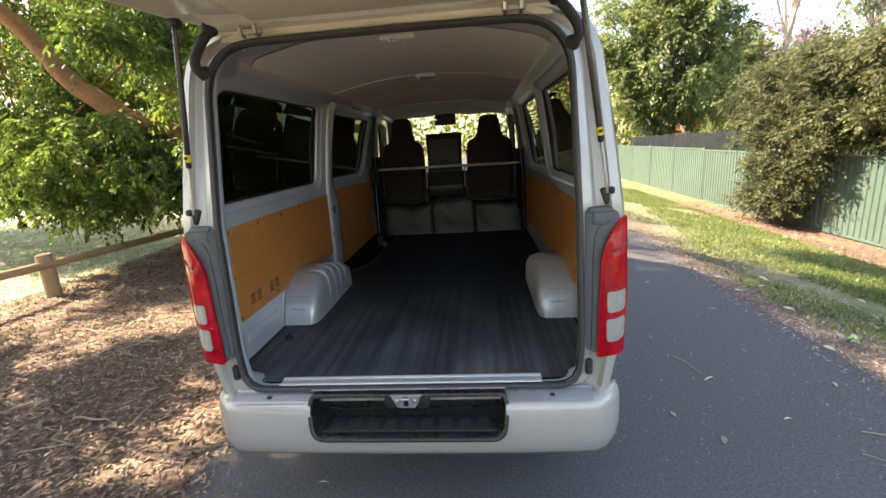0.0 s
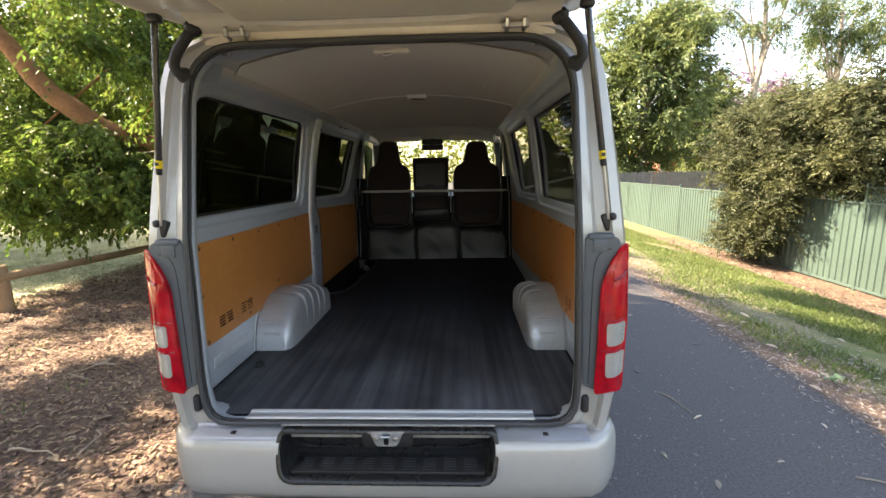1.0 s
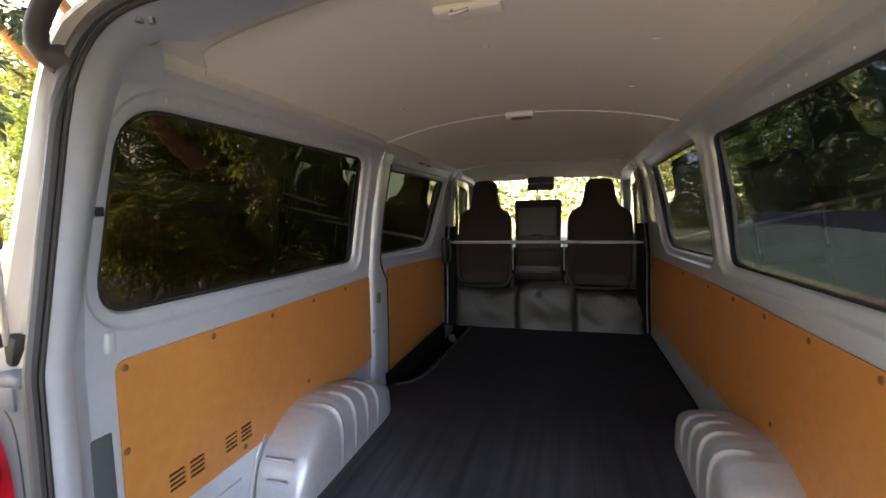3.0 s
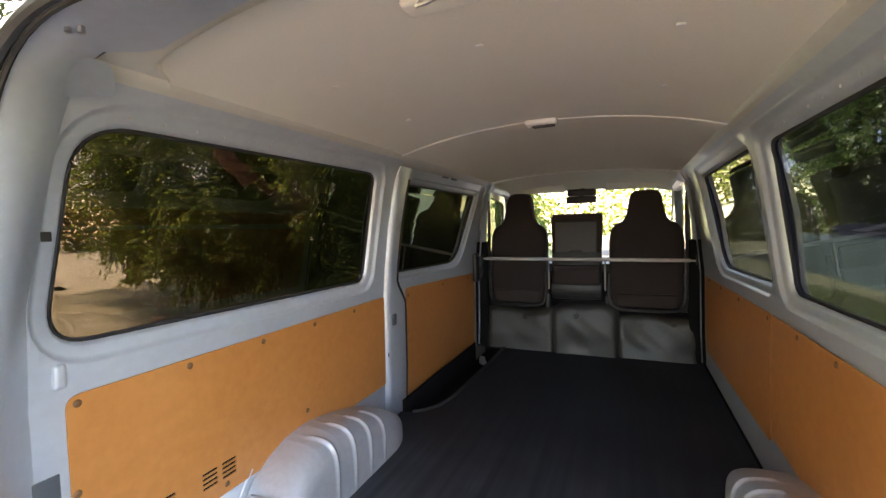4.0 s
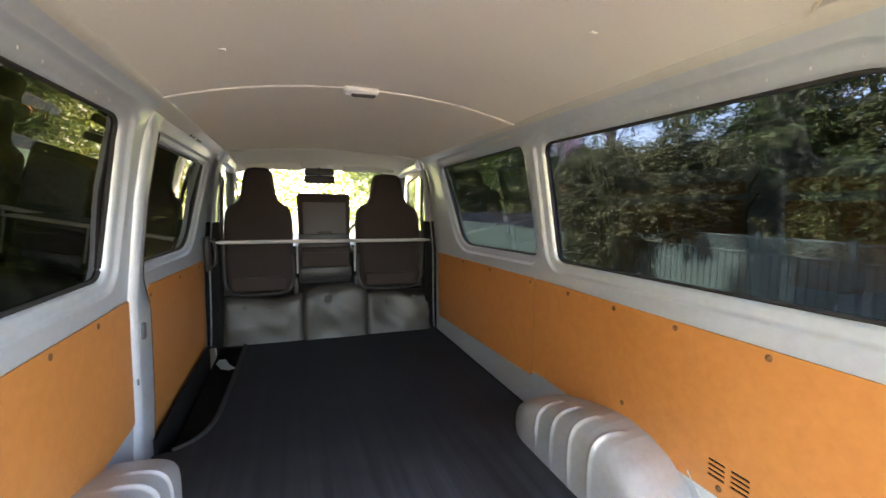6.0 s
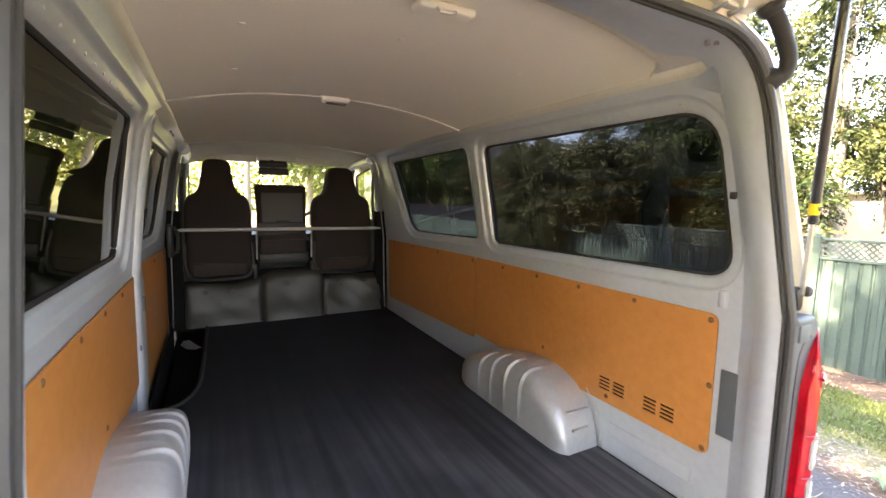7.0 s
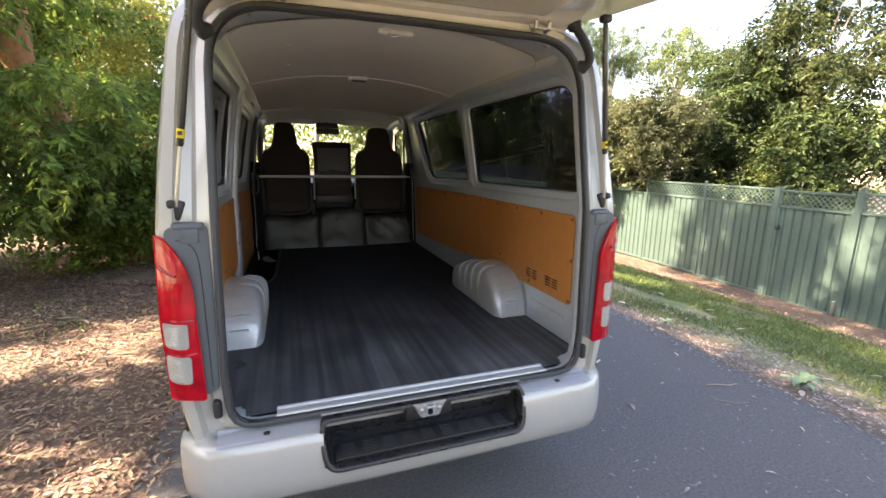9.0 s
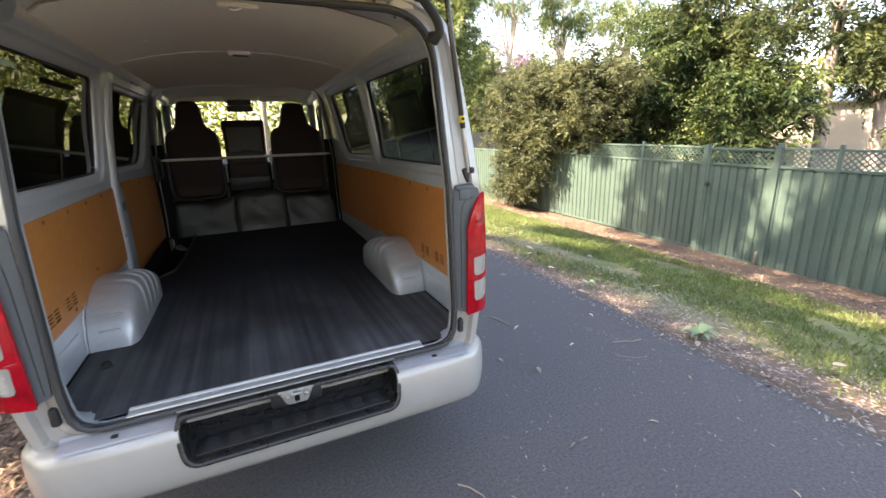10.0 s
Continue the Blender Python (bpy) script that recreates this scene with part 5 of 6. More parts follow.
def spray_leaves(centers, radii, per, squash, droop):
    """Leaves set alternately along short arching twigs that grow out of each clump: places and (direction, side)."""
    twigs = np.maximum(1, np.broadcast_to(per, len(centers)) // EACH)
    c = np.repeat(np.array(centers, float), twigs, axis=0)
    r = np.repeat(np.broadcast_to(radii, len(centers)), twigs)[:, None]
    n = len(c)
    v = RNG.normal(size=(n, 3))
    v /= np.linalg.norm(v, axis=1, keepdims=True)
    start = v * r * RNG.uniform(0.0, 0.6, n)[:, None]
    start[:, 2] *= squash
    start += c
    d = v + RNG.normal(size=(n, 3)) * 0.35
    d[:, 2] = d[:, 2] * squash - droop * 0.5
    d /= np.linalg.norm(d, axis=1, keepdims=True)
    reach = r * RNG.uniform(0.45, 0.95, n)[:, None]
    side = np.cross(d, np.array([0, 0, 1.0]) + RNG.normal(size=(n, 3)) * 0.3)
    side /= np.linalg.norm(side, axis=1, keepdims=True) + 1e-9
    pos, aims, sides = [], [], []
    for k in range(EACH):
        f = (k + 0.6) / EACH
        along = d + np.array([0, 0, -1.0]) * droop * 1.1 * f
        pos.append(start + d * reach * f + np.array([0, 0, -1.0]) * droop * 0.55 * f * f * reach)
        turn = 0.0 if k == EACH - 1 else (0.85 if k % 2 else -0.85)
        aims.append(along * 0.7 + side * turn + RNG.normal(size=(n, 3)) * 0.28 - np.array([0, 0, 1.0]) * droop * 0.35)
        sides.append(np.cross(along, side) * 0.6 + side + along + RNG.normal(size=(n, 3)) * 0.5)
    return np.concatenate(pos), (np.concatenate(aims), np.concatenate(sides))


def crown_clumps(center, radius, count, low=-1.0, hollow=0.35):
    """Clump centres in an uneven ellipsoid."""
    out = []
    while len(out) < count:
        v = RNG.normal(size=3)
        v /= np.linalg.norm(v)
        v *= RNG.uniform(hollow, 1.0) ** 0.6
        if v[2] < low:
            continue
        bumpy = 0.8 + 0.35 * noise.noise(Vector(v * 2.3) + Vector(center))
        out.append(np.array(center) + v * np.array(radius) * bumpy)
    return np.array(out)


def limb(points, r0, r1, seg=10):
    n = len(points)
    pts = []
    for i in range(n - 1):
        a, b = Vector(points[i]), Vector(points[i + 1])
        for k in range(4):
            p = a.lerp(b, k / 4)
            w = 0.06 * (r0 + r1)
            pts.append(p + Vector((noise.noise(p * 1.3), noise.noise(p * 1.3 + Vector((7, 1, 2))), 0)) * w * 3)
    pts.append(Vector(points[-1]))
    m = len(pts)
    return tube(pts, [r0 + (r1 - r0) * (i / (m - 1)) ** 0.8 for i in range(m)], seg)


def tree(label, limbs, bark, clumps, radii, per, leaf, length, width, droop=0.3, name="tree", squash=0.7):
    t = thing(name, label, "tree" if name == "tree" else "shrub")
    bm = None
    for pts, r0, r1 in limbs:
        b = limb(pts, r0, r1)
        bm = b if bm is None else merge(bm, b)
    part("trunk", bm, bark, t, "", 80)
    pos, aim = spray_leaves(clumps, radii, per, squash, droop)
    part("crown", leaf_mesh("crown", pos, length, width, leaf, aim=aim), None, t)
    return t


def to_clumps(start, clumps, every, r=0.05):
    """Thin limbs from a point towards some of the clumps."""
    out = []
    for c in clumps[::every]:
        a, b = Vector(start), Vector(c)
        midp = a.lerp(b, 0.5) + Vector((0, 0, 0.12 * (b - a).length))
        out.append(([tuple(a), tuple(midp), tuple(b)], r, r * 0.25))
    return out


def airy(clumps):
    """Crowns let flecks of sun through to the leaf bed: some clumps are thin along the sun's slant."""
    out = []
    for c in clumps:
        gx, gy = c[0] - SUN_TO.x / SUN_TO.z * c[2], c[1] - SUN_TO.y / SUN_TO.z * c[2]
        over = -3.9 < gx < -0.9 and 0.2 < gy < 4.6
        if not (over and noise.noise(Vector((gx * 1.1, gy * 1.1, 31.0))) > THIN):
            out.append(c)
    return np.array(out)


THIN = -0.06
# big tree over the leaf bed
# the last two crowns are added out of view to shade van and lane
cl = np.concatenate([crown_clumps((-5.2, 7.0, 3.3), (2.9, 2.0, 2.5), 190, -0.95, 0.05), crown_clumps((-4.2, 6.6, 6.6), (3.4, 3.0, 1.7), 90, -0.6, 0.2), crown_clumps((-4.4, 3.0, 7.4), (3.0, 2.8, 1.5), 75, -0.7, 0.2), crown_clumps((-5.2, 4.6, 6.1), (2.2, 2.4, 0.7), 60, -0.8, 0.1)])
cl = np.array([c for c in cl if not (c[0] > -1.9 and c[2] < 3.6) and not (c[1] < 7.5 and 2.0 < c[2] < 4.6 and c[0] < -4.3 and c[0] + c[2] > -4.0 and c[0] + c[2] < -1.2) and c[2] > 1.5 + 0.25 * noise.noise(Vector((c[0], c[1], 0)))])
# sprays that hang low in front of the trunk
sprays = []
for k in range(150):
    x, y = RNG.uniform(-6.4, -2.3), RNG.uniform(5.8, 7.4)
    low = 0.98 + 0.32 * noise.noise(Vector((x * 1.1, y * 0.7, 3.0))) + 0.25 * smooth(-3.2, -2.3, x)
    high = 2.3 if x < -4.3 else 3.8
    sprays.append((x, y, low + (high - low) * RNG.uniform(0, 1) ** 1.3))
# thin leafy strands that dangle below the crown
strands = []
for k in range(90):
    x, y = RNG.uniform(-6.6, -2.4), RNG.uniform(5.6, 7.2)
    top, drop = 1.55 + 0.3 * noise.noise(Vector((x, y, 5.0))), RNG.uniform(0.25, 0.75)
    for j in range(5):
        strands.append((x + RNG.normal(0, 0.04), y + RNG.normal(0, 0.04), top - drop * j / 4))
cl = np.array([c for c in cl if not (c[0] < -6.0 and c[1] < 6.9 and c[2] < 5.5)])
sprays = [c for c in sprays if not (-4.0 < c[0] < -2.7 and c[2] > 2.0 and RNG.uniform() < 0.75)]
cl = np.array([c for c in cl if not (-4.1 < c[0] < -2.6 and c[1] < 7.6 and 1.9 < c[2] < 3.9 and RNG.uniform() < 0.7)])
far_sprays = []
for k in range(190):
    x, y = RNG.uniform(-11.0, -6.2), RNG.uniform(7.3, 9.4)
    low = 1.15 + 0.35 * noise.noise(Vector((x * 0.9, y * 0.7, 8.0)))
    far_sprays.append((x, y, low + (4.6 - low) * RNG.uniform(0, 1)))
cl = np.concatenate([airy(cl), np.array(far_sprays), np.array(sprays), np.array(strands)])
limbs = [([(-2.60, 8.00, -0.1), (-2.85, 7.85, 0.7), (-3.20, 7.65, 1.6), (-3.50, 7.5, 2.7), (-3.4, 7.6, 4.4), (-3.0, 7.4, 6.3)], 0.30, 0.10),
         ([(-3.15, 7.60, 1.45), (-4.2, 7.15, 1.85), (-5.05, 6.95, 2.25), (-5.65, 6.9, 2.72), (-6.5, 6.9, 3.75), (-7.6, 6.6, 5.2)], 0.24, 0.09)]
tree("broad-leaved tree with a leaning brown trunk over leaf litter", limbs + to_clumps((-3.4, 7.6, 3.6), cl[:180], 22, 0.04) + to_clumps((-6.9, 6.8, 4.3), np.array(far_sprays), 24, 0.045), M_BARK,
     cl, np.concatenate([RNG.uniform(0.4, 0.75, len(cl) - len(sprays) - len(strands)), RNG.uniform(0.22, 0.42, len(sprays)), RNG.uniform(0.08, 0.15, len(strands))]),
     np.concatenate([np.full(len(cl) - len(strands), 234), np.full(len(strands), 18)]), M_LEAF_A, 0.094, 0.042, 0.75)
# tree that spreads low over the lawn, shade put into its leaf colour
low_cl = []
for k in range(170):
    x, y = RNG.uniform(-7.6, -4.3), RNG.uniform(0.6, 4.4)
    low = 1.30 + 0.4 * noise.noise(Vector((x * 1.2, y * 1.2, 6.0)))
    low_cl.append((x, y, low + (4.6 - low) * RNG.uniform(0, 1) ** 1.2))
low_cl = airy(low_cl)
tree("shaded tree spreading low over the lawn", [([(-7.6, 1.2, -0.1), (-7.4, 1.5, 1.4), (-6.6, 2.2, 3.0), (-5.9, 2.8, 4.3)], 0.15, 0.05)] + to_clumps((-6.9, 2.0, 2.7), low_cl, 9, 0.03), M_BARK_DARK,
     low_cl, RNG.uniform(0.26, 0.50, len(low_cl)), 150, M_LEAF_SHADE, 0.105, 0.050, 0.6)
# second tree behind it
cl = crown_clumps((-5.6, 10.5, 4.6), (3.0, 1.8, 3.2), 130, -0.9, 0.1)
tree("leafy tree behind the leaning one", [([(-5.0, 11.0, -0.1), (-5.2, 10.9, 2.0), (-5.6, 10.6, 4.5)], 0.2, 0.08)] + to_clumps((-6.0, 10.8, 2.6), cl, 10), M_BARK,
     cl, RNG.uniform(0.45, 0.8, len(cl)), 240, M_LEAF_A, 0.11, 0.058, 0.5)
# shrub at its foot
cl = np.concatenate([crown_clumps((-2.7, 7.6, 1.0), (1.3, 0.9, 1.4), 80, -0.75, 0.1), crown_clumps((-2.2, 10.0, 1.8), (1.2, 1.8, 2.2), 80, -0.75, 0.1)])
tree("dense leafy shrub at the foot of a tree", [([(-2.9, 8.0, -0.1), (-2.9, 8.0, 0.6), (-2.8, 8.1, 1.3)], 0.06, 0.02)] + to_clumps((-2.9, 8.0, 0.5), cl, 9, 0.025), M_BARK,
     cl, RNG.uniform(0.3, 0.5, len(cl)), 260, M_LEAF_A, 0.09, 0.045, 0.3, "shrub")
# park trees on the left; high unseen crowns added over the lane for shade
for cx, cy, cz, rr, h, leaf, n in ((-6.0, 15.5, 5.0, (3.5, 2.8, 3.8), 5, M_LEAF_D, 110), (-5.2, 19.5, 4.6, (2.2, 2.4, 3.8), 5, M_LEAF_D, 90),
                                   (-9.0, 3.1, 7.6, (4.2, 3.7, 1.3), 7, M_LEAF_A, 104), (-3.1, 6.0, 9.9, (5.0, 6.6, 1.3), 9, M_LEAF_A, 96), (-11.6, 7.4, 7.8, (2.8, 2.4, 1.1), 7, M_LEAF_A, 10), (-15.0, 11.0, 5.3, (3.2, 3.0, 3.8), 5, M_LEAF_D, 130), (-15.0, 17.0, 6.0, (3.6, 3.0, 4.6), 6, M_LEAF_D, 120)):
    cl = crown_clumps((cx, cy, cz), rr, n, -0.85, 0.2)
    cl = airy(cl)
    if 7 < cz < 8:
        # clumps left out on the lawn side so sun dapples the leaf bed
        cl = np.array([c for c in cl if c[0] > -8.2 or RNG.uniform() < 0.82])
    bx, by = (cx - 3.6, cy - 7.7) if cz > 8 else (cx - 1.5, cy + 6.0) if 7.7 < cz else (cx, cy)
    tree("leafy park tree beside the lane", [([(bx, by, -0.1), (bx + 0.2, (by * 2 + cy) / 3, h * 0.5), (cx - 0.5, cy + 0.2, h)], 0.28, 0.09)] + to_clumps((cx - 0.6, cy, h * 0.85), cl, 9, 0.06), M_BARK,
         cl, RNG.uniform(0.42, 0.78, len(cl)) if leaf is M_LEAF_A else RNG.uniform(0.6, 1.1, len(cl)), 230 if leaf is M_LEAF_A else 190, leaf, 0.18 if leaf is M_LEAF_A else 0.13, 0.10 if leaf is M_LEAF_A else 0.075, 0.4)

# unseen trees added along the lane behind to darken the van's paint and glass
for cx, cy, n in ((-6.0, -4.2, 150), (-8.0, -13.0, 120)):
    cl = crown_clumps((cx, cy, 4.2), (3.0, 3.4, 3.8), n, -0.85, 0.2)
    tree("leafy tree added out of view behind the van", [([(cx, cy, -0.8), (cx + 0.2, cy, 2.2), (cx, cy, 4.6)], 0.24, 0.09)] + to_clumps((cx, cy, 3.0), cl, 12, 0.05), M_BARK,
         cl, RNG.uniform(0.5, 0.9, len(cl)), 190, M_LEAF_D, 0.15, 0.085, 0.4)

# shrub that hangs over the green fence
cl = np.concatenate([crown_clumps((7.9, 11.6, 1.45), (1.35, 2.3, 2.4), 270, -0.98, 0.05), crown_clumps((8.2, 9.4, 2.2), (1.2, 1.6, 1.6), 110, -0.98, 0.05), crown_clumps((7.5, 11.6, -0.2), (0.75, 1.2, 0.8), 60, -0.8, 0.05)])
cl = np.array([c for c in cl if c[2] > 0.95 - 1.55 * smooth(8.3, 11.3, c[1]) + 0.25 * noise.noise(Vector((c[1] * 1.3, 0, 0)))])
tree("large dark shrub growing against the green fence", [([(8.3, 12.6, -1.0), (8.3, 12.6, 0.3), (8.4, 12.5, 1.8)], 0.09, 0.04)] + to_clumps((8.3, 12.5, 0.4), cl, 6, 0.035), M_BARK_DARK,
     cl, RNG.uniform(0.28, 0.5, len(cl)), 280, M_LEAF_S, 0.085, 0.038, 0.2, "shrub")
# trees behind the fence
for cx, cy, cz, rr, n, leaf in ((10.0, 8.6, 2.5, (1.5, 1.8, 2.1), 112, M_LEAF_B), (10.8, 7.7, 3.9, (1.9, 2.3, 3.1), 150, M_LEAF_E), (11.4, 5.0, 3.2, (1.1, 1.2, 2.6), 56, M_LEAF_E), (10.0, 6.6, 1.9, (1.2, 1.7, 1.3), 60, M_LEAF_B), (13.5, 12.5, 3.4, (2.4, 2.4, 2.4), 100, M_LEAF_B), (10.6, 5.6, 5.4, (1.0, 1.0, 0.9), 16, M_LEAF_E)):
    cl = crown_clumps((cx, cy, cz), rr, n, -0.85, 0.1)
    tree("dense dark-leaved tree behind the green fence", [([(cx + 0.5, cy, -1.0), (cx + 0.3, cy, cz * 0.4), (cx, cy, cz)], 0.16, 0.06)] + to_clumps((cx + 0.2, cy, cz * 0.5), cl, 3, 0.032), M_GUM if leaf is M_LEAF_E else M_BARK_DARK,
         cl, RNG.uniform(0.24, 0.58, len(cl)), 230, leaf, 0.115, 0.044, 0.55)
# undergrowth behind the fence
for cy, n in ((6.6, 70), (9.2, 60)):
    cl = crown_clumps((9.35, cy, 0.55), (0.7, 1.5, 1.35), n, -0.9, 0.1)
    tree("dark shrub crowding the back of the green fence", [([(9.5, cy, -1.0), (9.4, cy, -0.3), (9.35, cy, 0.5)], 0.05, 0.02)] + to_clumps((9.4, cy, -0.2), cl, 9, 0.02), M_BARK_DARK,
         cl, RNG.uniform(0.3, 0.5, len(cl)), 200, M_LEAF_B, 0.11, 0.05, 0.2, "shrub")
# far trees down the lane
for cx, cy, cz, rr, n, leaf, tall in ((10.6, 26.5, 6.2, (4.6, 3.4, 7.2), 300, M_LEAF_C, 8), (16.6, 31.0, 4.0, (2.8, 3.0, 4.2), 130, M_LEAF_C, 8), (6.0, 36.0, 6.5, (4.4, 3.0, 6.2), 140, M_LEAF_C, 9), (1.5, 34.0, 8.5, (4.2, 3.0, 3.6), 60, M_LEAF_D, 8),
                                      (-9.0, 27.0, 5.5, (4.0, 3.0, 5.6), 140, M_LEAF_D, 8), (-13.0, 24.0, 5.5, (4.5, 3.0, 5.2), 110, M_LEAF_D, 8), (25.0, 36.0, 5.0, (4.0, 3.0, 4.0), 90, M_LEAF_C, 7), (17.5, 22.0, 2.6, (2.6, 2.4, 3.0), 100, M_LEAF_B, 3)):
    cl = crown_clumps((cx, cy, cz), rr, n, -0.95, 0.2)
    tree("tall tree far down the lane", [([(cx, cy, -1.0), (cx + 0.2, cy, tall * 0.5), (cx, cy, tall)], 0.3, 0.08)] + to_clumps((cx, cy, tall * 0.5), cl, 14, 0.07), M_GUM,
         cl, RNG.uniform(0.6, 1.1, len(cl)), 170, leaf, 0.24, 0.11, 0.5)
# tall gum and blossom tree
gcl = crown_clumps((19.0, 30.0, 11.2), (4.6, 3.0, 3.0), 46, -0.9, 0.3)
tree("tall sparse gum tree with a pale trunk", [([(19.0, 30.0, -1), (18.8, 30.0, 5.0), (19.3, 30.0, 9.0), (18.9, 30.0, 13.0)], 0.28, 0.10)] + to_clumps((18.9, 30, 6.2), gcl[:22], 6, 0.09) + to_clumps((19.2, 30, 9.0), gcl[22:], 6, 0.08), M_GUM,
     gcl, RNG.uniform(0.6, 1.2, len(gcl)), 190, M_LEAF_C, 0.26, 0.06, 0.9)
for gx, gy, gz, gn in ((15.0, 33.0, 10.5, 70), (24.5, 31.0, 10.0, 60), (27.5, 27.0, 9.0, 50)):
    gcl = crown_clumps((gx, gy, gz), (3.6, 2.8, 3.4), gn, -0.9, 0.2)
    tree("tall sparse gum tree with a pale trunk", [([(gx, gy, -1), (gx - 0.2, gy, 4.5), (gx + 0.3, gy, 8.0), (gx, gy, gz + 1)], 0.26, 0.09)] + to_clumps((gx, gy, 6.0), gcl, 6, 0.08), M_GUM,
         gcl, RNG.uniform(0.5, 1.0, len(gcl)), 170, M_LEAF_C, 0.26, 0.07, 0.9)
gcl = crown_clumps((20.5, 34.0, 7.0), (4.0, 3.0, 2.6), 60, -0.7, 0.2)
tree("bare-limbed tree in mauve blossom", [([(20.5, 34.0, -1), (20.4, 34.0, 3.0), (20.5, 34.0, 6.0)], 0.22, 0.08)] + to_clumps((20.4, 34, 3.6), gcl, 4, 0.06), M_GUM,
     gcl, RNG.uniform(0.4, 0.8, len(gcl)), 60, M_BLOSSOM, 0.16, 0.12, 0.0)


# far belt of trees all round
def belt():
    pts = []
    for k in range(420):
        a = math.tau * k / 420 + RNG.uniform(-0.01, 0.01)
        r = 62 + RNG.uniform(-6, 10)
        h = 6.5 + 3.5 * noise.noise(Vector((math.cos(a) * 3, math.sin(a) * 3, 0))) + RNG.uniform(-1, 1.5)
        n = 120 if abs(a - math.pi / 2) < 0.16 else 240
        v = np.stack([r * math.cos(a) + RNG.normal(0, 1.6, n), r * math.sin(a) + RNG.normal(0, 1.6, n), RNG.uniform(-1, h, n)], axis=1)
        pts.append(v)
    return leaf_mesh("far_trees", np.concatenate(pts), 0.7, 0.42, M_LEAF_D, 0.2)


tagged(part("far_trees", belt(), None), "far belt of green trees round the park", "trees", kind="stuff")

# ---- leaf litter and grass ----
def scatter(n, x0, x1, y0, y1, ok=lambda x, y: True, lift=0.012):
    x, y = RNG.uniform(x0, x1, n), RNG.uniform(y0, y1, n)
    return np.array([(a, b, ground_z(a, b) + lift * RNG.uniform(0.3, 1.4)) for a, b in zip(x, y) if ok(a, b)])


def fade(y):
    """Cover thins out along the lane behind the van."""
    return smooth(-7.0, -1.0, y)


def litter_ok(x, y):
    return noise.noise(Vector((x * 0.8, y * 0.8, 4.0))) > -0.55 and RNG.uniform() < fade(y)


tagged(part("leaf_litter", leaf_mesh("leaf_litter", scatter(124000, -5.6, -1.10, -7.0, 8.5, litter_ok), 0.052, 0.017, M_LITTER, 0, 0.08, 0.86), None), "deep brown leaf litter under the trees", "leaf litter", kind="stuff")
tagged(part("leaf_litter", leaf_mesh("leaf_litter", scatter(51000, 2.58, 4.6, -7.0, 14, lambda x, y: RNG.uniform() < fade(y) and RNG.uniform() < 1.35 - (x - 2.58) / 1.6 + 0.5 * noise.noise(Vector((x * 1.5, y * 0.8, 21.0)))), 0.038, 0.013, M_LITTER_PALE, 0, 0.06, 0.84), None), "brown leaf litter along the edge of the lane", "leaf litter", kind="stuff")
tagged(part("leaf_litter", leaf_mesh("leaf_litter", scatter(6000, 5.9, 7.9, 0, 16), 0.07, 0.025, M_LITTER, 0, 0.05, 0.88), None), "brown leaf litter along the foot of the fence", "leaf litter", kind="stuff")


def grass_ok(x, y):
    return noise.noise(Vector((x * 0.9, y * 0.55, 9.0))) + 0.9 * min(0.0, x - 4.2) * RNG.uniform() > -0.26


tagged(part("grass", leaf_mesh("grass", scatter(128000, 3.0, 6.4, -7.0, 18, grass_ok, 0.0), 0.075, 0.011, M_GRASS, 0, 1.0), None), "patchy mown grass on the bank", "grass", kind="stuff")
tagged(part("grass", leaf_mesh("grass", scatter(26500, 4.5, 6.35, -7.0, 15, lambda x, y: noise.noise(Vector((x * 1.3, y * 0.6, 15.0))) > 0.0, 0.0), 0.07, 0.012, M_LUSH, 0, 1.0), None), "lush green grass band on the bank", "grass", kind="stuff")
tagged(part("grass", leaf_mesh("grass", scatter(80000, -14, -5.3, 1, 16, lambda x, y: True, 0.0), 0.045, 0.012, M_LAWN, 0, 1.0), None), "sunny dry lawn beyond the rail", "grass", kind="stuff")
tagged(part("grass", leaf_mesh("grass", scatter(5000, -5.2, -1.4, 2.5, 9.0, lambda x, y: noise.noise(Vector((x * 0.9, y * 0.9, 2.0))) > 0.30, 0.0), 0.07, 0.011, M_GRASS, 0, 1.0), None), "thin tufts of grass in the leaf litter", "grass", kind="stuff")

# ---- loose things on the lane ----
def curled_leaf(x, y, rot, length=0.07, width=0.03, material=None, label="pale dry fallen leaf on dark asphalt", group="fallen leaves on the lane"):
    rows = []
    for i in range(7):
        f = i / 6
        w = width * math.sin(math.pi * min(1, f * 0.92 + 0.06)) ** 0.8
        z = 0.003 + 0.006 * math.sin(f * 3.0)
        rows.append([((f - 0.5) * length, -w / 2, z + 0.003), ((f - 0.5) * length, 0, z), ((f - 0.5) * length, w / 2, z + 0.003)])
    bm = loft(rows, False)
    bmesh.ops.solidify(bm, geom=bm.faces[:], thickness=0.0012)
    ob = part("fallen_leaf", bm, material or M_PALELEAF)
    ob.location, ob.rotation_euler = (x, y, max(0.0, ground_z(x, y) + 0.014)), (radians(8) if x > 2.6 else 0, radians(10) if x > 2.6 else 0, radians(rot))
    return tagged(ob, label, "leaf", group)


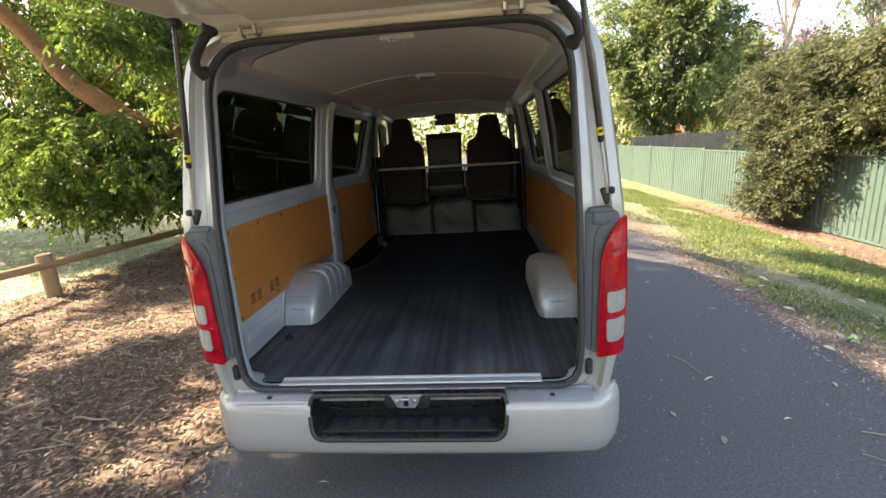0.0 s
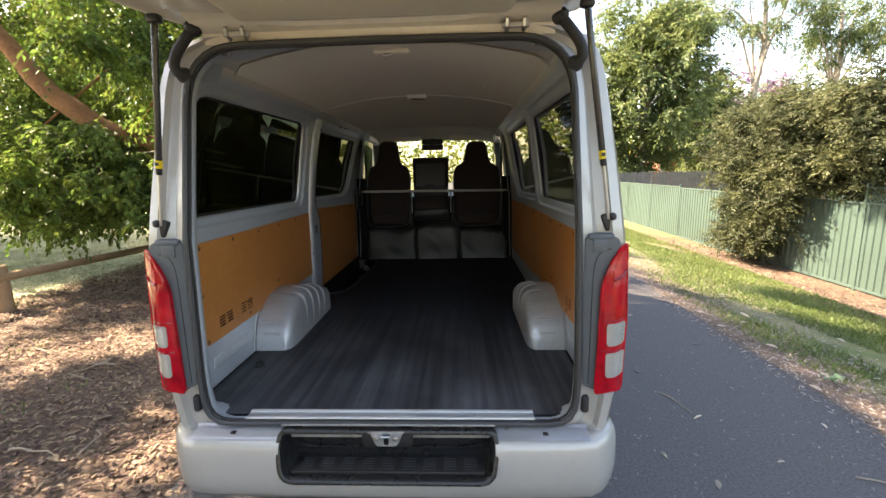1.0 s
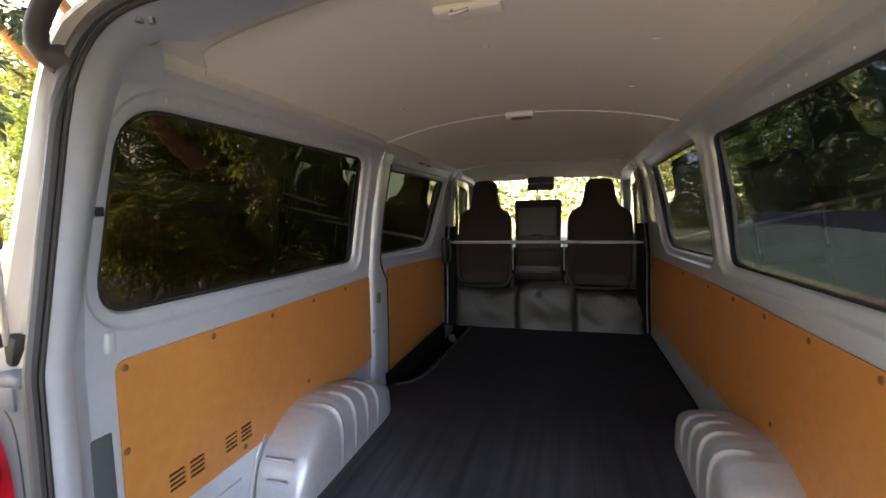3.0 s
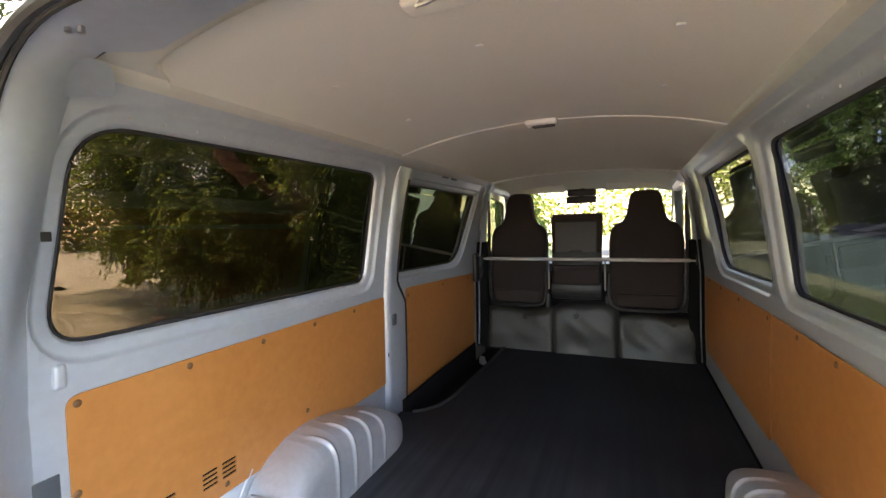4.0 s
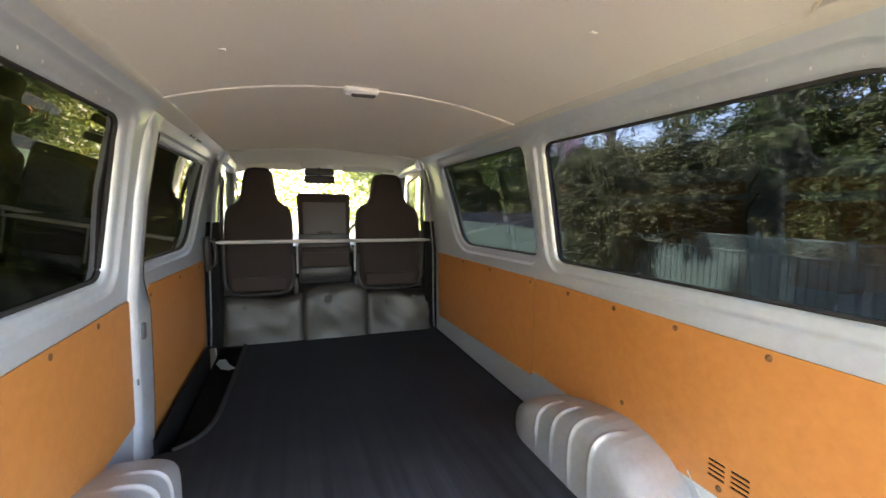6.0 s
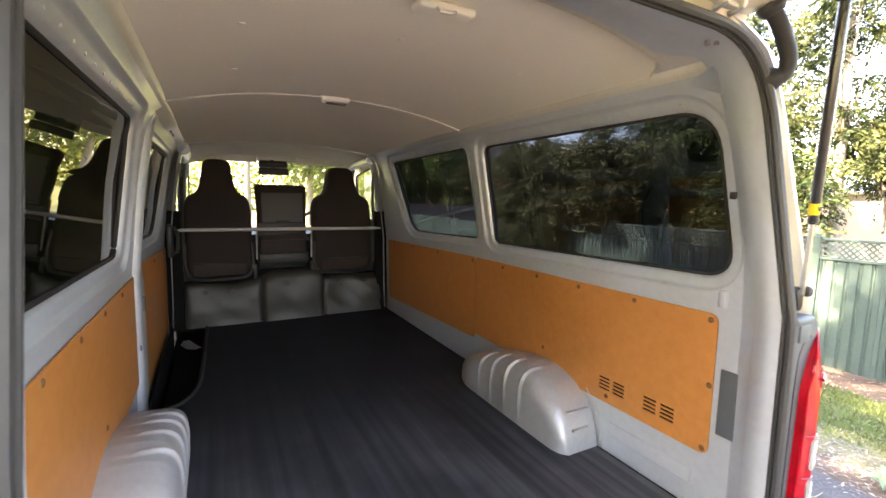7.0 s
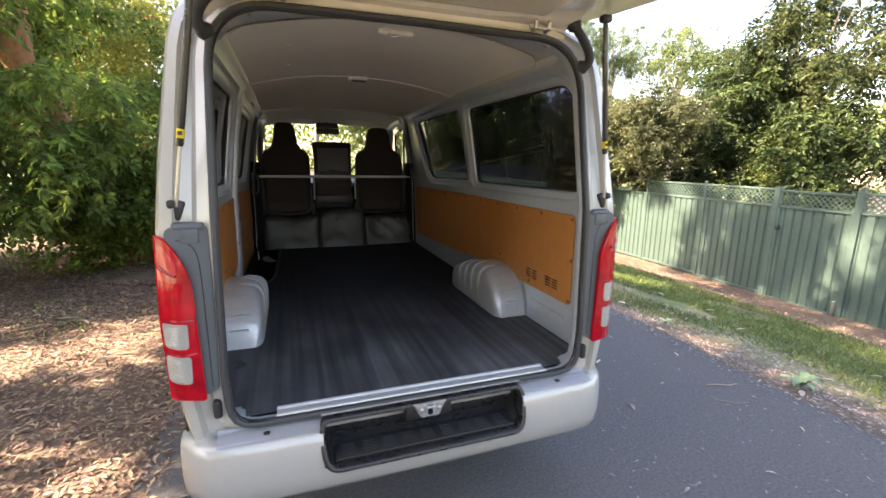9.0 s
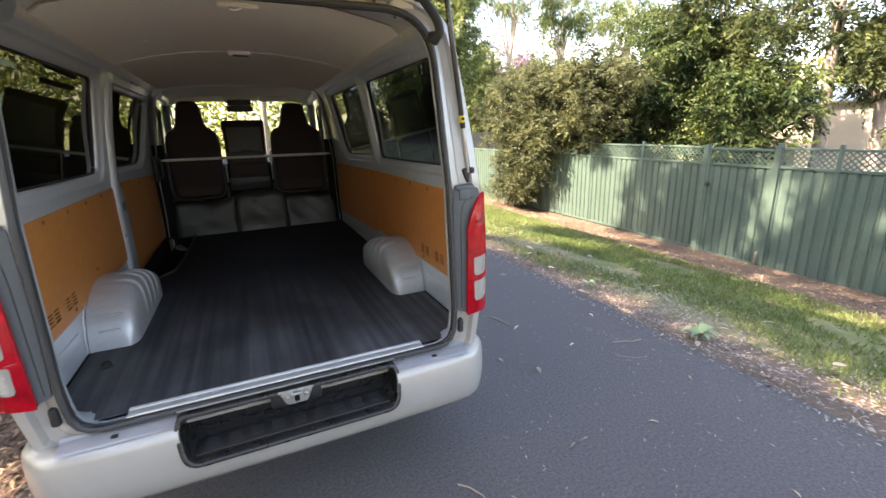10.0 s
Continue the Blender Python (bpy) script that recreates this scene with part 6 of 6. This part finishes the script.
for x, y, r, ln, w in ((1.52, 2.40, 70, 0.075, 0.045), (1.735, 2.99, 30, 0.09, 0.028), (2.327, 4.13, 160, 0.07, 0.03), (1.36, 2.62, 100, 0.06, 0.032), (1.94, 2.57, 10, 0.05, 0.025), (0.95, 3.2, 40, 0.05, 0.02),
                       (2.15, 3.35, 95, 0.06, 0.02), (1.25, 1.75, 20, 0.05, 0.02), (1.75, 1.7, 140, 0.06, 0.02), (2.3, 1.9, 60, 0.05, 0.022), (2.05, 4.9, 15, 0.05, 0.02), (1.6, 3.6, 120, 0.045, 0.018),
                       (-1.0, 2.45, 10, 0.08, 0.04), (-0.5, 2.1, 0, 0.06, 0.012), (2.42, 2.9, 80, 0.06, 0.03), (0.9, 1.35, 33, 0.05, 0.016), (1.9, 1.1, 77, 0.05, 0.018), (2.2, 6.0, 50, 0.06, 0.03)):
    curled_leaf(x, y, r, ln * 0.9, w * 0.62)
rnd = random.Random(5)
for k in range(24):
    curled_leaf(2.72 + 0.95 * rnd.random() ** 1.4, rnd.uniform(0.3, 6.5), rnd.uniform(0, 360), rnd.uniform(0.07, 0.11), rnd.uniform(0.028, 0.042), None, "large pale curled leaf on the littered verge", "fallen leaves on the verge")
for k in range(26):
    curled_leaf(rnd.uniform(-3.6, -1.3), rnd.uniform(1.6, 4.8), rnd.uniform(0, 360), rnd.uniform(0.07, 0.11), rnd.uniform(0.025, 0.04), M_TWIG, "curled brown leaf on the leaf bed", "fallen leaves on the bed")
bits = scatter(3600, -1.1, 2.6, -1, 9, lambda x, y: not (abs(x) < 0.9 and y > 1.75), 0)
bits[:, 2] = 0.003
tagged(part("leaf_crumbs", leaf_mesh("leaf_crumbs", bits, 0.026, 0.005, M_LITTER_PALE, 0, 0.02, 0.95), None), "specks of dry leaf on the asphalt", "leaf litter", kind="stuff")


def twig(points, r=0.004, label="thin dry curved twig on dark asphalt", group="twigs on the lane"):
    t = part("twig", tube(points, [r * (1 - 0.5 * i / len(points)) for i in range(len(points))], 6), M_TWIG)
    return tagged(t, label, "twig", group)


twig([(2.22, 2.46, 0.006), (2.30, 2.43, 0.010), (2.36, 2.40, 0.008), (2.44, 2.40, 0.006)], 0.004)
twig([(0.62, 1.78, 0.005), (0.66, 1.74, 0.005), (0.69, 1.68, 0.005), (0.70, 1.61, 0.005)])
twig([(0.50, 1.72, 0.005), (0.53, 1.70, 0.005), (0.56, 1.68, 0.005)])
twig([(1.63, 3.30, 0.005), (1.68, 3.22, 0.006), (1.70, 3.12, 0.005), (1.72, 3.04, 0.005)])
twig([(2.1, 2.3, 0.005), (2.2, 2.22, 0.005), (2.28, 2.2, 0.005)], 0.0022)


for k in range(16):
    x, y, a, ln = rnd.uniform(-3.8, -1.35), rnd.uniform(1.6, 5.5), rnd.uniform(0, math.tau), rnd.uniform(0.2, 0.5)
    pts = [(x + math.cos(a + 0.25 * i * rnd.uniform(-1, 1)) * ln * i / 4, y + math.sin(a) * ln * i / 4, ground_z(x, y) + 0.03 + 0.012 * (i % 2)) for i in range(5)]
    twig(pts, rnd.uniform(0.004, 0.008), "dry brown stick on leaf litter", "sticks on the leaf bed")


def weed(x, y, s=1.0):
    w = thing("weed", "small pale green weed at the road edge", "plant", "", (x, y, ground_z(x, y)))
    for k in range(9):
        a = k * 2.4
        rows = []
        for i in range(6):
            f = i / 5
            r = 0.11 * s * f
            wd = 0.045 * s * math.sin(math.pi * min(0.97, f * 0.85 + 0.12))
            z = 0.015 + 0.05 * s * math.sin(f * 2.6) * (0.6 + 0.4 * (k % 3))
            rows.append([(r * math.cos(a) - wd / 2 * math.sin(a), r * math.sin(a) + wd / 2 * math.cos(a), z + 0.008),
                         (r * math.cos(a), r * math.sin(a), z),
                         (r * math.cos(a) + wd / 2 * math.sin(a), r * math.sin(a) - wd / 2 * math.cos(a), z + 0.008)])
        part("leaf", loft(rows, False), M_WEED, w)


weed(2.92, 2.28, 1.2)
weed(3.05, 3.6, 0.7)

# ---- rail fence on the left ----
rail = thing("log_rail_fence", "low treated-pine post and rail fence beside the lawn", "fence")


def rail_x(y):
    return -5.15 + 0.20 * (y - 5.2)


for y in (-2.0, 0.4, 2.8, 5.2, 7.6, 10.0, 12.4):
    x = rail_x(y)
    gz = ground_z(x, y)
    part("post", tube([(x, y, gz - 0.1), (x, y, gz + 0.52), (x, y, gz + 0.545), (x, y, gz + 0.555)], [0.085, 0.085, 0.082, 0.07], 14), M_TIMBER, rail)
for a, b in ((-2.0, 2.8), (2.8, 7.6), (7.6, 12.4)):
    part("rail", tube([(rail_x(y) + 0.05, y, 0.42) for y in (a, (a + b) / 2, b)], 0.052, 12), M_TIMBER, rail)

# ---- green steel fence ----
FX = 7.95
fence = thing("steel_fence", "green ribbed steel boundary fence with lattice top and gate", "fence")


def sheet(y0, y1, z0, z1, x=FX):
    """A ribbed steel panel with thickness."""
    prof = []
    y = y0
    while y < y1 - 0.01:
        for dy, dx in ((0.0, 0.0), (0.075, 0.0), (0.09, 0.022), (0.115, 0.022), (0.13, 0.0)):
            if y + dy <= y1:
                prof.append((x + dx, y + dy))
        y += 0.15
    prof.append((x, y1))
    ring = prof + [(px + 0.006, py) for px, py in prof[::-1]]
    return loft([[(px, py, z0) for px, py in ring], [(px, py, z1) for px, py in ring]], True, True)


def lattice(y0, y1, z0, z1, parent):
    h = z1 - z0
    for sgn_, dx in ((1, 0.0), (-1, 0.008)):
        y = y0 - h
        while y < y1:
            a, b = (y, z0), (y + h, z1)
            pts = []
            for t in (0, 1):
                pts.append((a[0] + (b[0] - a[0]) * t, a[1] + (b[1] - a[1]) * t))
            (ya, za), (yb, zb) = pts
            if ya < y0:
                za += y0 - ya
                ya = y0
            if yb > y1:
                zb -= yb - y1
                yb = y1
            if yb - ya > 0.02:
                if sgn_ < 0:
                    za, zb = z0 + z1 - za, z0 + z1 - zb
                w = 0.014
                bm = loft([[(FX + dx, ya - w, za), (FX + dx, ya + w, za), (FX + dx + 0.006, ya + w, za), (FX + dx + 0.006, ya - w, za)],
                           [(FX + dx, yb - w, zb), (FX + dx, yb + w, zb), (FX + dx + 0.006, yb + w, zb), (FX + dx + 0.006, yb - w, zb)]], True, True)
                part("lattice_slat", bm, M_FENCE, parent)
            y += 0.085


def fence_bay(y0, y1, z0, z1, lat):
    p = part("fence_panel", sheet(y0 + 0.03, y1 - 0.03, z0, z1), M_FENCE, fence)
    part("top_rail", rbox((0.05, y1 - y0 - 0.05, 0.045), (FX + 0.005, (y0 + y1) / 2, z1), 0.006, 1), M_FENCE, p)
    part("bottom_rail", rbox((0.05, y1 - y0 - 0.05, 0.05), (FX + 0.005, (y0 + y1) / 2, z0 + 0.02), 0.006, 1), M_FENCE, p)
    if lat:
        part("cap_rail", rbox((0.05, y1 - y0 - 0.05, 0.04), (FX + 0.005, (y0 + y1) / 2, z1 + 0.30), 0.006, 1), M_FENCE, p)
        lattice(y0 + 0.05, y1 - 0.05, z1 + 0.02, z1 + 0.285, p)
    part("fence_post", rbox((0.06, 0.06, z1 - z0 + (0.36 if lat else 0.05) + 0.2), (FX + 0.01, y1, (z0 + z1) / 2 + (0.10 if lat else 0.0)), 0.006, 1), M_FENCE, fence)


fence_bay(-3.2, -0.85, -0.98, 0.76, True)
fence_bay(-0.85, 1.5, -0.98, 0.76, True)
fence_bay(1.5, 3.85, -0.98, 0.77, True)
fence_bay(3.85, 4.68, -0.98, 0.77, True)
fence_bay(5.92, 7.4, -0.93, 0.76, True)
fence_bay(7.4, 9.0, -0.90, 0.76, True)
for k in range(3):
    fence_bay(9.0 + k * 2.35, 11.35 + k * 2.35, -0.90 - 0.02 * k, 0.76, False)
for k in range(5):
    fence_bay(16.05 + k * 2.35, 18.4 + k * 2.35, -1.0, 0.80, False)
gateg = part("side_gate", sheet(4.74, 5.86, -0.96, 0.74), M_FENCE, fence, "green steel gate with a black knob")
for y in (4.75, 5.85):
    part("gate_stile", rbox((0.045, 0.05, 1.80), (FX - 0.005, y, -0.06), 0.006, 1), M_FENCE, gateg)
for z in (-0.94, 0.76, 1.04):
    part("gate_rail", rbox((0.045, 1.1, 0.045), (FX - 0.004, 5.30, z), 0.006, 1), M_FENCE, gateg)
lattice(4.78, 5.82, 0.79, 1.02, gateg)
part("fence_post", rbox((0.10, 0.10, 2.25), (FX + 0.01, 5.92, -0.02), 0.006, 1), M_FENCE, fence)
part("fence_post", rbox((0.10, 0.10, 2.25), (FX + 0.01, 4.68, -0.02), 0.006, 1), M_FENCE, fence)
kn = bmesh.new()
bmesh.ops.create_uvsphere(kn, u_segments=14, v_segments=9, radius=0.045)
bmesh.ops.translate(kn, vec=(FX - 0.06, 5.80, 0.38), verts=kn.verts)
part("knob", kn, M_PLASTIC, gateg)
part("ground_bolt", rbox((0.05, 0.05, 0.22), (FX - 0.05, 4.74, -0.80), 0.01), M_STEEL, gateg)

# ---- house and paling fence beyond ----
pal = thing("paling_fence", "weathered grey timber paling fence beyond the green fence", "fence")
for k in range(60):
    part("paling", rbox((0.145, 0.02, 1.7), (8.2 + k * 0.16, 24.0, 0.35 + 0.02 * (k % 3)), 0.004, 1), M_PALING, pal)
part("rail", rbox((9.6, 0.05, 0.09), (12.9, 24.04, 0.7), 0.006, 1), M_PALING, pal)
shed = thing("shed", "pale rendered shed behind the green fence", "shed")
part("wall", rbox((3.0, 5.6, 3.0), (16.6, 7.0, 0.4), 0.03, 1), M_RENDER, shed)
part("roof", loft([[(14.9, 4.0, 1.9), (18.3, 4.0, 2.5), (18.3, 4.0, 2.56), (14.9, 4.0, 1.96)], [(14.9, 10.0, 1.9), (18.3, 10.0, 2.5), (18.3, 10.0, 2.56), (14.9, 10.0, 1.96)]], True, True), M_STEEL, shed)
part("door", rbox((0.05, 0.9, 2.0), (15.09, 8.6, -0.05), 0.01, 1), M_PALING, shed)
house = thing("house", "red-brick house with a terracotta tiled roof behind trees", "house")
part("wall", rbox((10.0, 6.0, 3.6), (21.0, 37.0, 0.6), 0.02, 1), M_BRICK, house)
part("roof", loft([[(15.6, 33.5, 2.3), (26.4, 33.5, 2.3), (26.4, 40.5, 2.3), (15.6, 40.5, 2.3)], [(18.5, 36.8, 4.6), (23.5, 36.8, 4.6), (23.5, 37.2, 4.6), (18.5, 37.2, 4.6)]], True, True), M_ROOF, house)
for x in (18.0, 22.0):
    w = part("window", rbox((1.3, 0.08, 1.2), (x, 33.97, 0.9), 0.01, 1), M_DARK, house)
    part("frame", rbox((1.42, 0.05, 0.08), (x, 33.94, 1.52), 0.01, 1), M_WHITE, w)
